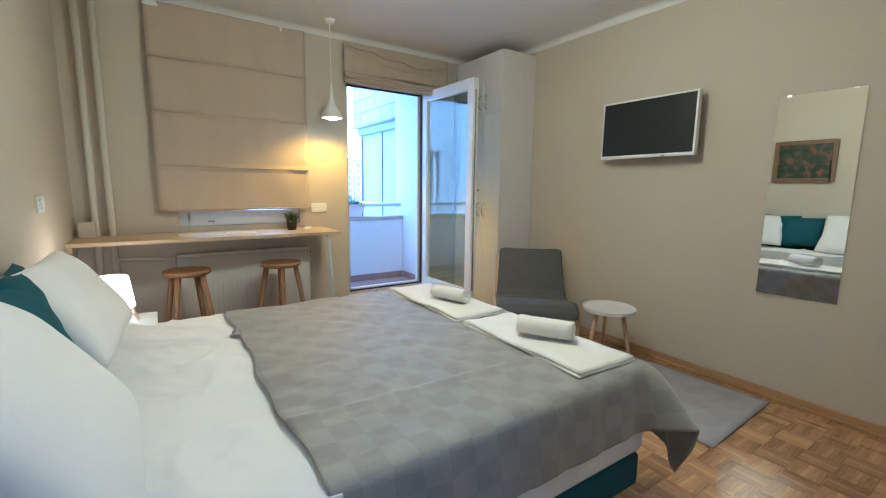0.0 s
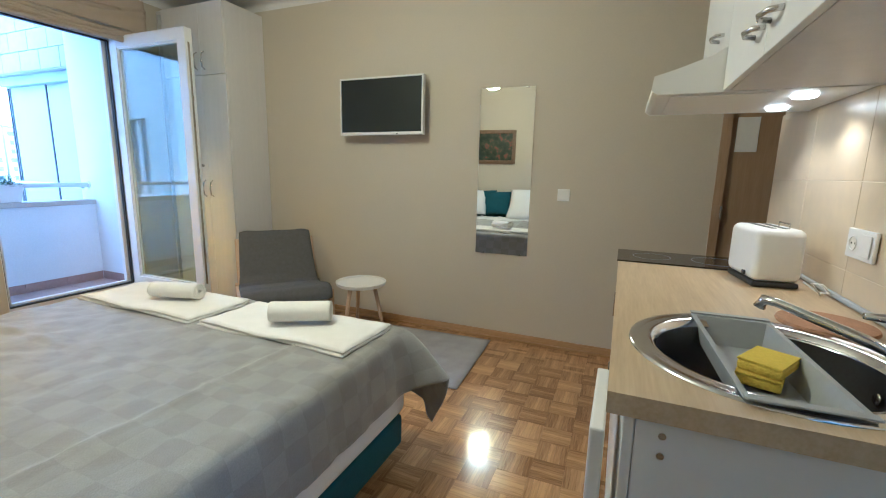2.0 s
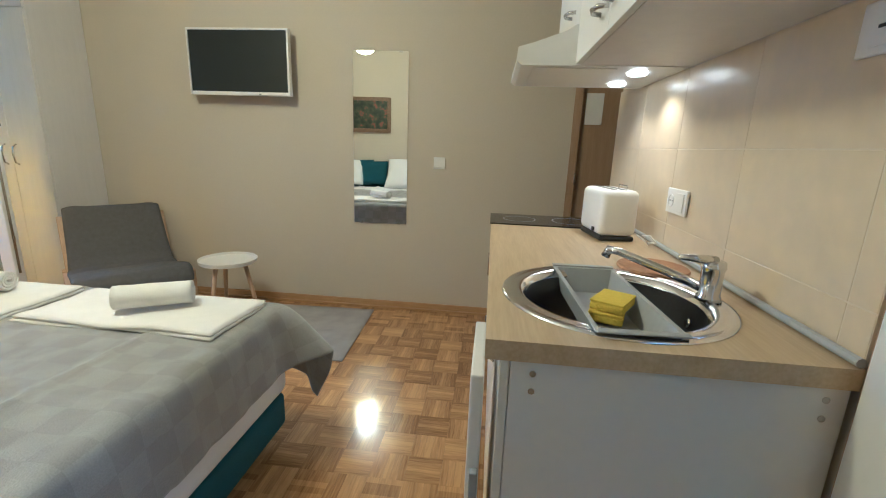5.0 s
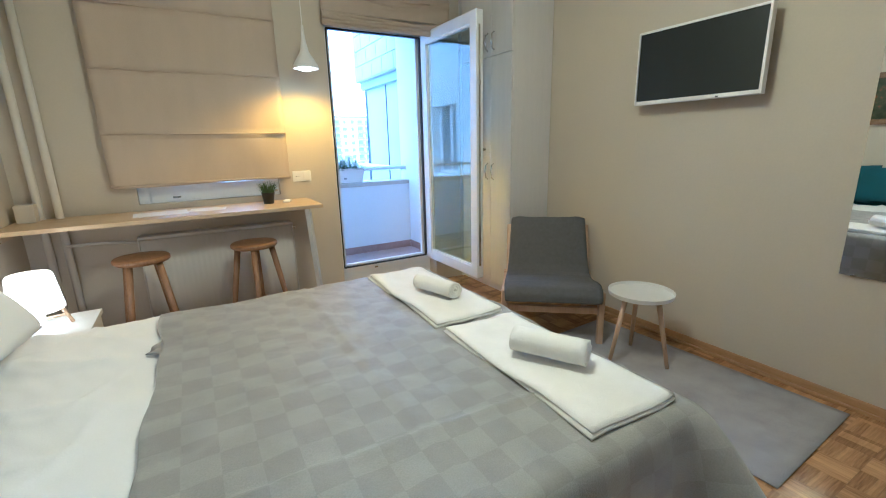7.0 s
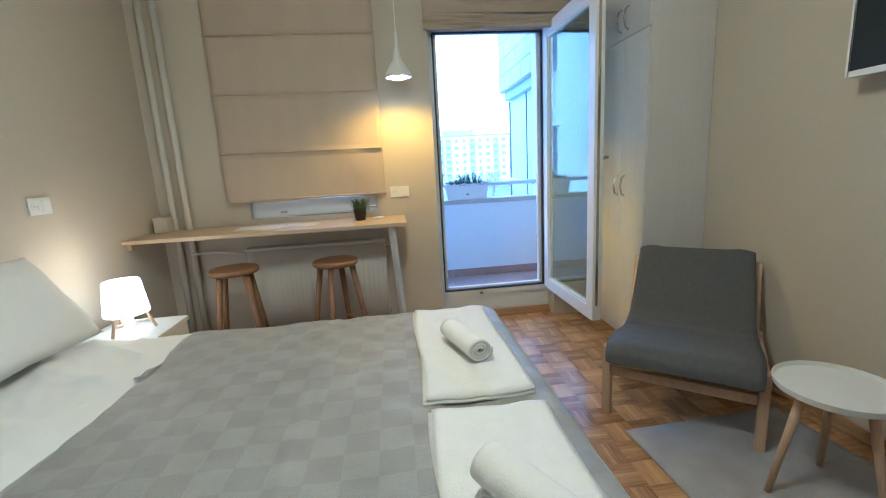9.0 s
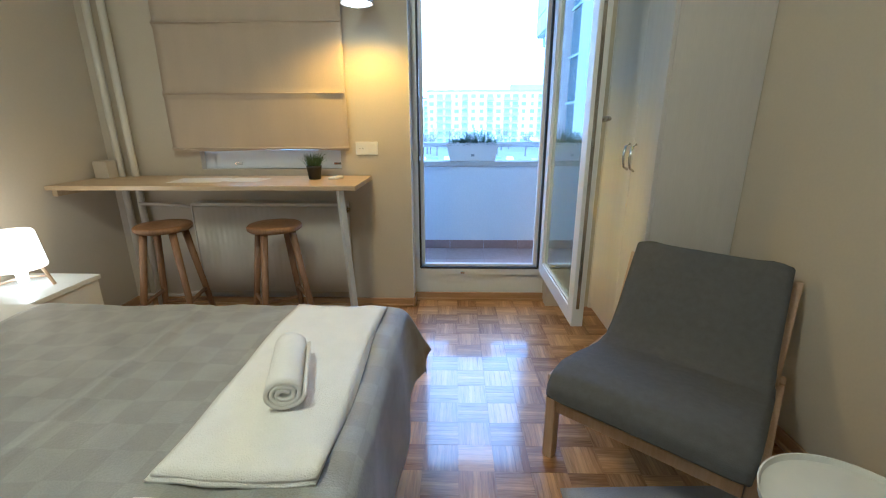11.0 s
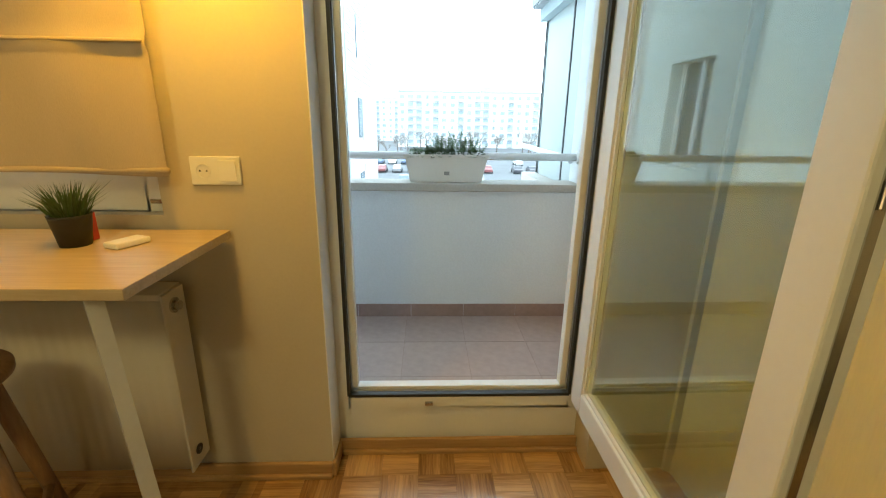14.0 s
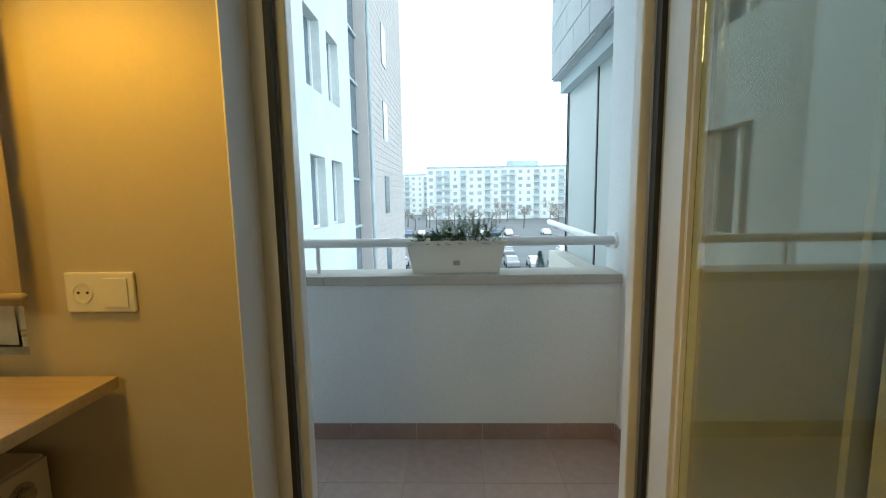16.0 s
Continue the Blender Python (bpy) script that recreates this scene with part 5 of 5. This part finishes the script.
def planter():
    t = thing("flower_box", 1.862, 4.985, 0.9055, label="white plastic flower box with trailing green herbs on the parapet", category="flower box")
    bm = bmesh.new()
    pr = [(-0.235, -0.075, 0.155), (-0.20, -0.06, 0.0)]
    w0, w1, d0, d1 = 0.235, 0.205, 0.085, 0.065
    a = [bm.verts.new(p) for p in ((-w1, -d1, 0), (w1, -d1, 0), (w1, d1, 0), (-w1, d1, 0))]
    b = [bm.verts.new(p) for p in ((-w0, -d0, 0.15), (w0, -d0, 0.15), (w0, d0, 0.15), (-w0, d0, 0.15))]
    c = [bm.verts.new(p) for p in ((-w0 + 0.012, -d0 + 0.012, 0.15), (w0 - 0.012, -d0 + 0.012, 0.15), (w0 - 0.012, d0 - 0.012, 0.15), (-w0 + 0.012, d0 - 0.012, 0.15))]
    d = [bm.verts.new((v.co.x * 0.97, v.co.y * 0.97, 0.12)) for v in c]
    bm.faces.new(a[::-1])
    for lo, hi in ((a, b), (b, c), (c, d)):
        for k in range(4):
            q = (k + 1) % 4
            bm.faces.new((lo[k], lo[q], hi[q], hi[k]))
    part("trough", bm, M_PLASTIC, t, bevel=0.0)
    bpart("soil", (-w0 + 0.02, w0 - 0.02, -d0 + 0.02, d0 - 0.02, 0.10, 0.13), M_SOIL, t, bevel=0)
    bpart("label_plate", (-0.012, 0.018, -d1 - 0.018, -d1 - 0.0125, 0.04, 0.06), M_GREYPL, t, bevel=0)
    part("rim", boxes((-w0 - 0.005, w0 + 0.005, -d0 - 0.008, -d0 - 0.0005, 0.135, 0.155)), M_PLASTIC, t, bevel=0.002)
    bm = bmesh.new()
    rng = random.Random(8)
    for s in range(330):
        x, y = rng.uniform(-w0 + 0.02, w0 - 0.02), rng.uniform(-d0, d0) * 0.8
        h = rng.uniform(0.05, 0.115) * (0.7 + 0.6 * math.exp(-((x - 0.05) / 0.12) ** 2))
        p = Vector((x, y, 0.13))
        d_ = Vector((rng.uniform(-0.7, 0.7), rng.uniform(-0.9, 0.5), 1)).normalized()
        n = 9
        if rng.random() < 0.15:
            d_ = Vector((rng.uniform(-0.4, 0.4), -1, 0.5)).normalized()
        prev = p
        for k in range(n):
            d_.z -= 0.06 if h < 0.09 else 0.03
            nxt = prev + d_ * (h / n) * 1.3
            sd = d_.cross(Vector((0, 0, 1)))
            sd = sd.normalized() * 0.0012 if sd.length > 1e-3 else Vector((0.0012, 0, 0))
            v = [bm.verts.new(q) for q in (prev - sd, prev + sd, nxt + sd, nxt - sd)]
            bm.faces.new(v)
            for side in (-1, 1):
                L = rng.uniform(0.006, 0.013)
                o = sd.normalized() * side * L + Vector((0, 0, rng.uniform(-0.3, 0.8) * L))
                w = d_ * L * 0.35
                q = [bm.verts.new(e) for e in (nxt, nxt + o * 0.5 + w, nxt + o, nxt + o * 0.5 - w)]
                bm.faces.new(q)
            prev = nxt
    tagged(part("herb_clump", bm, M_LEAF, t), kind="stuff")


planter()

# ---- neighbouring buildings, ground and distance ----
GZ = -8.6
M_ASPHALT = mat("asphalt", (0.10, 0.105, 0.11), 0.9, spread=0.2, scale=0.15, fine=4, bump=0.1)
M_FACADE = mat("facade_render", (0.52, 0.545, 0.54), 0.9, spread=0.12, scale=0.7, fine=8, bump=0.1)
M_FARWALL = mat("far_facade", (0.60, 0.60, 0.58), 0.9, spread=0.06, scale=0.05, fine=1, bump=0)
M_FARDARK = mat("far_glazing", (0.26, 0.31, 0.34), 0.3, spread=0.4, scale=0.3, fine=2, bump=0)
M_FARBALC = mat("far_balcony", (0.36, 0.42, 0.44), 0.7, spread=0.2, scale=0.3, fine=2, bump=0)
M_BRICK = mat("pale_brick", (0.42, 0.385, 0.37), 0.85, spread=0.12, scale=2, fine=30, bump=0.2, objects=0.3, island=0.3)
M_WINDARK = mat("window_dark", (0.10, 0.14, 0.17), 0.15, spread=0.3, scale=2, bump=0)
M_FROST = mat("loggia_panel", (0.43, 0.475, 0.475), 0.35, spread=0.05, scale=2, bump=0)
M_SLATE = mat("grey_cladding", (0.40, 0.42, 0.44), 0.6, spread=0.12, scale=3, fine=20, bump=0.1, island=0.3)

tagged(bpart("ground", (-700, 700, 4.0, 1500, GZ - 0.5, GZ), M_ASPHALT, bevel=0), kind="structure")

# wing with an enclosed loggia
wg = thing("neighbour_loggia", 0, 0, 0, label="grey clad projecting loggia of the same block with frosted panels", category="building", kind="structure")
LX, LY0, LY1 = 2.69, 5.08, 6.64
part("parapet", boxes((LX, LX + 0.35, LY0, LY1 + 0.06, 0.60, 0.78), (LX + 0.10, LX + 0.34, LY0, LY1, -0.3, 0.599)), M_STONE, wg)
part("slab", boxes((LX, LX + 2.0, LY0, LY1, -0.5, -0.301)), M_FACADE, wg)
for k in range(2):
    y0 = LY0 + 0.04 + k * 0.77
    bpart("panel", (LX + 0.13, LX + 0.16, y0, y0 + 0.73, 0.781, 2.10), M_FROST, wg, bevel=0)
    bpart("panel_frame", (LX + 0.124, LX + 0.146, y0 + 0.735, y0 + 0.757, 0.781, 2.10), M_DARK, wg, bevel=0)
part("end_panel", boxes((LX + 0.13, LX + 2.0, LY1 - 0.06, LY1 - 0.03, -0.3, 2.10)), M_FROST, wg)
part("panel_head", boxes((LX + 0.06, LX + 0.34, LY0, LY1 - 0.01, 2.102, 2.20)), M_FARBALC, wg)
part("backing", boxes((LX, LX + 2.0, LY0, LY1, 2.202, 9.0)), M_SLATE, wg)
for r in range(14):
    z0 = 2.21 + r * 0.20
    for k in range(6):
        y0 = LY0 - 0.18 + k * 0.36 + (0.18 if r % 2 else 0)
        if y0 >= LY1 - 0.02:
            continue
        bpart("cladding_panel", (LX - 0.014, LX - 0.001, max(y0 + 0.004, LY0), min(y0 + 0.356, LY1), z0 + 0.004, z0 + 0.196), M_SLATE, wg, bevel=0)
part("rail", tube(bmesh.new(), [(LX - 0.08, 5.02, 1.03), (LX + 0.0, 6.7, 1.03)], 0.022, 10), M_PAINTEDRAIL, wg)


def facade_window(parent, y, z, x, w=0.9, h=1.5, s=1):
    bpart("window", (x, x + 0.02, y, y + w, z, z + h), M_WINDARK, parent, bevel=0)
    part("window_surround", boxes((x + 0.02, x + 0.06, y - 0.0, y + 0.06, z, z + h), (x + 0.02, x + 0.06, y + w - 0.06, y + w, z, z + h), (x + 0.02, x + 0.06, y + w / 2 - 0.03, y + w / 2 + 0.03, z, z + h), (x + 0.02, x + 0.06, y + 0.06, y + w - 0.06, z, z + 0.05)), M_PVC, parent)
    bpart("sill", (x - 0.0, x + 0.2, y - 0.05, y + w + 0.05, z - 0.05, z - 0.001), M_STONE, parent, bevel=0)


# the long block on the other side
NX, NY0, NY1 = -0.95, 7.5, 24.0
nb = thing("apartment_block", 0, 0, 0, label="white rendered apartment block with a pale brick stair tower", category="building")
strips = []
wins_y = [(8.3, 9.3), (11.33, 12.3), (12.8, 13.75)]
edges = [NY0] + [e for w in wins_y for e in w] + [14.9]
for a, b in zip(edges[::2], edges[1::2]):
    strips.append((NX - 3, NX, a, b, GZ, 17))
levels = [z for z in (-5.95, -3.13, -0.31, 2.51, 5.33, 8.15, 10.97)]
for a, b in wins_y:
    zs = [GZ] + [e for z in levels for e in (z + 0.95, z + 2.45)] + [16]
    for c, d in zip(zs[::2], zs[1::2]):
        strips.append((NX - 3, NX, a, b, c, d))
part("wall", boxes(*strips), M_FACADE, nb)
for a, b in wins_y:
    for z in levels:
        facade_window(nb, a, z + 0.95, NX - 0.24, b - a, 1.5)
part("stair_glazing", boxes((NX - 0.4, NX - 0.25, 14.9, 16.7, GZ, 17)), M_WINDARK, nb)
for k in range(14):
    part("glazing_bar", boxes((NX - 0.24, NX - 0.18, 14.9, 16.7, -4 + k * 1.45, -3.93 + k * 1.45)), M_FARBALC, nb)
part("brick_tower", boxes((NX - 3, NX + 0.1, 16.7, 25.8, GZ, 18)), M_BRICK, nb)
bm = bmesh.new()
for r in range(85):
    for k in range(18):
        y0 = 16.75 + k * 0.5 + (0.25 if r % 2 else 0)
        z0 = -6 + r * 0.25
        if any(19.4 < y0 + 0.25 < 20.9 and z + 0.9 < z0 + 0.12 < z + 2.5 for z in levels):
            continue
        box(bm, NX + 0.1, NX + 0.115, y0 + 0.01, min(y0 + 0.49, 25.8), z0 + 0.01, z0 + 0.24)
tagged(part("bricks", bm, M_BRICK, nb), kind="stuff")
for z in levels:
    bpart("window", (NX + 0.101, NX + 0.135, 19.65, 20.6, z + 0.95, z + 2.4), M_WINDARK, nb, bevel=0)
part("downpipe", tube(bmesh.new(), [(NX + 0.17, 16.85, GZ), (NX + 0.17, 16.85, 18)], 0.05, 8), M_FARBALC, nb)


def far_block(x0, x1, y, floors, label, seed, depth=14, parent_z=GZ, step=3.3):
    t = thing("far_apartment_building", x0, y, parent_z, label=label, category="building", group="distant apartment buildings")
    rng = random.Random(seed)
    w, h = x1 - x0, floors * 2.95 + 0.9
    part("wall", boxes((0, w, 0, depth, 0, h)), M_FARWALL, t)
    part("roof", boxes((-0.3, w + 0.3, -0.3, depth, h + 0.001, h + 0.5), (w * 0.4, w * 0.55, 2, 7, h + 0.501, h + 2.6)), M_FARBALC, t)
    n = int(w / step)
    glz, bal, rails = bmesh.new(), bmesh.new(), bmesh.new()
    for f in range(floors):
        z = 0.6 + f * 2.9
        for k in range(n):
            x = (k + 0.5) * w / n
            if k % 3 == 1 or (k % 7 == 2 and f > 0):
                box(bal, x - 1.3, x + 1.3, -1.1, -0.01, z, z + 0.18)
                box(rails, x - 1.3, x + 1.3, -1.12, -1.06, z + 0.18, z + 1.1)
                box(glz, x - 1.1, x + 1.1, -0.06, -0.01, z + 0.19, z + 2.35)
            else:
                ww_ = rng.choice((0.5, 0.7, 0.9))
                box(glz, x - ww_, x + ww_, -0.06, -0.01, z + 0.9, z + 2.3)
    tagged(part("glazing", glz, M_FARDARK, t), kind="stuff")
    tagged(part("balcony_slab", bal, M_FARWALL, t), kind="stuff")
    tagged(part("balcony_front", rails, M_FARBALC, t), kind="stuff")
    return t


far_block(-9.8, 75, 184, 7, "long pale seven-storey apartment building across the car park", 3)
far_block(-60, -12, 238, 7, "pale apartment building farther off beyond the car park", 5)
far_block(78, 130, 190, 7, "pale apartment building at the far end of the row", 7)


def car(x, y, rz, color, label, seed):
    t = thing("parked_car", x, y, GZ, rz, label=label, category="car", group="cars in the car park")
    mt = mat("car_paint", color, 0.3, spread=0.03, coat=0.5)
    bm = bmesh.new()
    prof = [(-2.1, 0.3), (-2.1, 0.75), (-1.9, 0.9), (-1.2, 0.95), (-0.6, 1.42), (0.9, 1.45), (1.6, 1.0), (2.1, 0.92), (2.15, 0.3)]
    e = [[bm.verts.new((px, s * 0.85 * (0.86 if pz > 1.2 else 1), pz)) for px, pz in prof] for s in (-1, 1)]
    bm.faces.new(e[0])
    bm.faces.new(e[1][::-1])
    for k in range(len(prof)):
        q = (k + 1) % len(prof)
        bm.faces.new((e[0][k], e[0][q], e[1][q], e[1][k]))
    part("body", bm, mt, t)
    part("glazing", boxes((-0.75, 1.15, -0.80, 0.80, 1.0, 1.32)), M_WINDARK, t)
    for wx_ in (-1.3, 1.35):
        for sy_ in (-0.87, 0.87):
            part("wheel", lathe(bmesh.new(), [(0, -0.1), (0.31, -0.1), (0.31, 0.1), (0, 0.1)], 17), M_BLACK, t, m=pose(wx_, sy_, 0.31, 90, 0, 0))
    return t


rngc = random.Random(12)
palette = [((0.4, 0.4, 0.42), "silver"), ((0.05, 0.05, 0.06), "black"), ((0.65, 0.65, 0.65), "white"), ((0.16, 0.05, 0.05), "dark red"), ((0.07, 0.10, 0.16), "blue"), ((0.2, 0.2, 0.21), "grey")]
for row, yy in enumerate((62, 74, 92, 110)):
    for k in range(12):
        if rngc.random() < 0.8:
            c, nmc = rngc.choice(palette)
            car(-12 + k * 3.1 + row * 0.8, yy + rngc.uniform(-0.4, 0.4), 90, c, nmc + " parked car in the car park below", k)

M_BARK = mat("bark", (0.11, 0.09, 0.075), 0.9, spread=0.3, scale=5, bump=0.3)
M_TWIG = mat("bare_twigs", (0.20, 0.18, 0.165), 0.9, spread=0.2)
M_FIR = mat("fir_needles", (0.03, 0.055, 0.05), 0.8, spread=0.5, scale=3, fine=20, island=0.5)


def bare_tree(x, y, h, seed, label="leafless tree with thin twigs beyond the car park"):
    t = thing("bare_tree", x, y, GZ, label=label, category="tree", group="bare trees")
    rng = random.Random(seed)
    part("trunk", tube(bmesh.new(), [(0, 0, 0), (0.1, 0, h * 0.35), (0.05, 0.1, h * 0.7)], [0.2, 0.14, 0.05], 7), M_BARK, t)
    bm = bmesh.new()

    def grow(p, d, L, r, n):
        q = p + d * L
        tube(bm, [p, q], [r, r * 0.6], 4, False)
        if n:
            for _ in range(3):
                nd = (d + Vector((rng.uniform(-0.8, 0.8), rng.uniform(-0.8, 0.8), rng.uniform(-0.1, 0.6)))).normalized()
                grow(p + d * L * rng.uniform(0.6, 1.0), nd, L * 0.72, r * 0.6, n - 1)

    for k in range(6):
        a = rng.uniform(0, 6.28)
        grow(Vector((0.05, 0, h * rng.uniform(0.3, 0.6))), Vector((math.cos(a) * 0.8, math.sin(a) * 0.8, 0.8)).normalized(), h * 0.2, 0.06, 4)
    tagged(part("crown", bm, M_TWIG, t), kind="stuff")


rt = random.Random(31)
for k in range(30):
    bare_tree(-24 + k * 2.6 + rt.uniform(-1.2, 1.2), 138 + rt.uniform(-14, 26), rt.uniform(5, 8.5), k)


def fir(x, y, h, seed):
    t = thing("fir_tree", x, y, GZ, label="dark green conical fir tree beside the block", category="tree")
    rng = random.Random(seed)
    part("trunk", tube(bmesh.new(), [(0, 0, 0), (0, 0, h * 0.95)], [0.12, 0.02], 8), M_BARK, t)
    bm = bmesh.new()
    for k in range(2600):
        f = rng.random() ** 0.8
        z = h * (0.12 + 0.86 * f)
        R = (1 - f) * h * 0.24 + 0.05
        a = rng.uniform(0, 6.283)
        r = R * rng.uniform(0.3, 1.0)
        c = Vector((r * math.cos(a), r * math.sin(a), z - r * 0.25))
        o = Vector((math.cos(a), math.sin(a), -0.3)) * 0.22
        s = Vector((-math.sin(a), math.cos(a), 0.1)) * 0.05
        v = [bm.verts.new(e) for e in (c - s, c + s, c + o)]
        bm.faces.new(v)
    tagged(part("crown", bm, M_FIR, t), kind="stuff")


fir(9.6, 42, 4.9, 2)

# ---- floors of separate pieces, last ----
def finger_block(seed, cell=0.135, n=5):
    """One square of mosaic parquet: n fingers side by side, along x."""
    rng = random.Random(seed)
    out = []
    w = cell / n
    for k in range(n):
        g = 0.00025
        y0, y1 = k * w + g, (k + 1) * w - g
        out.append((g, cell - g, y0, y1, -0.010, rng.uniform(-0.00025, 0.0)))
    return out


CELL = 0.135
floor = thing("floor", 0, 0, 0, kind="structure", label="glossy mosaic parquet in basket pattern of reddish oak fingers")


def block_bm(seed):
    bm = bmesh.new()
    for d in finger_block(seed, CELL):
        box(bm, d[0] - CELL / 2, d[1] - CELL / 2, d[2] - CELL / 2, d[3] - CELL / 2, d[4], d[5])
    return bm


block_meshes = []
for s in range(8):
    bm = block_bm(s)
    me = bpy.data.meshes.new("parquet_block")
    bm.to_mesh(me)
    bm.free()
    me.materials.append(M_PARQUET)
    block_meshes.append(me)
rest = bmesh.new()
count = 0
rngf = random.Random(5)
nxc, nyc = int((XR - XL) / CELL) + 1, int((DY - HALL_Y) / CELL) + 2
for i in range(nxc):
    for j in range(nyc):
        x, y = XL + (i + 0.5) * CELL, DY - (j + 0.5) * CELL
        if y < HALL_Y - 0.1 or (y < YK - 0.1 and x < HALL_X - 0.1):
            continue
        turned = (i + j) % 2
        near = (1.35 < x < 2.75 and 0.0 < y < 3.9 and count < 300)
        s = rngf.randrange(8)
        if near:
            o = new("parquet_block", block_meshes[s])
            o.parent = floor
            o.matrix_basis = pose(x, y, 0, rngf.uniform(-0.2, 0.2), rngf.uniform(-0.2, 0.2), 90 * turned + 180 * rngf.randrange(2))
            count += 1
        else:
            m = pose(x, y, 0, 0, 0, 90 * turned)
            for d in finger_block(s, CELL):
                vs = []
                box(rest, d[0] - CELL / 2, d[1] - CELL / 2, d[2] - CELL / 2, d[3] - CELL / 2, d[4], d[5], m)
tagged(part("parquet_remainder", rest, M_PARQUET, floor), kind="stuff")

bfl = thing("balcony_floor", 0, 0, 0, kind="structure", label="brownish mottled balcony floor tiles")
tagged(bpart("balcony_grout", (BXL, BXR, YW + T + 0.012, BYP - 0.001, BZF - 0.0119, BZF - 0.0015), M_SKTILE, bevel=0), kind="structure")
bt = boxes((0.0012, 0.3288, 0.0012, 0.3288, -0.001, 0))
bme = bpy.data.meshes.new("floor_tile")
bt.to_mesh(bme)
bt.free()
bme.materials.append(M_BALTILE)
for i in range(11):
    for j in range(3):
        o = new("floor_tile", bme)
        o.parent = bfl
        o.location = (BXR - 0.33 * (i + 1), BYP - 0.33 * (j + 1), BZF)
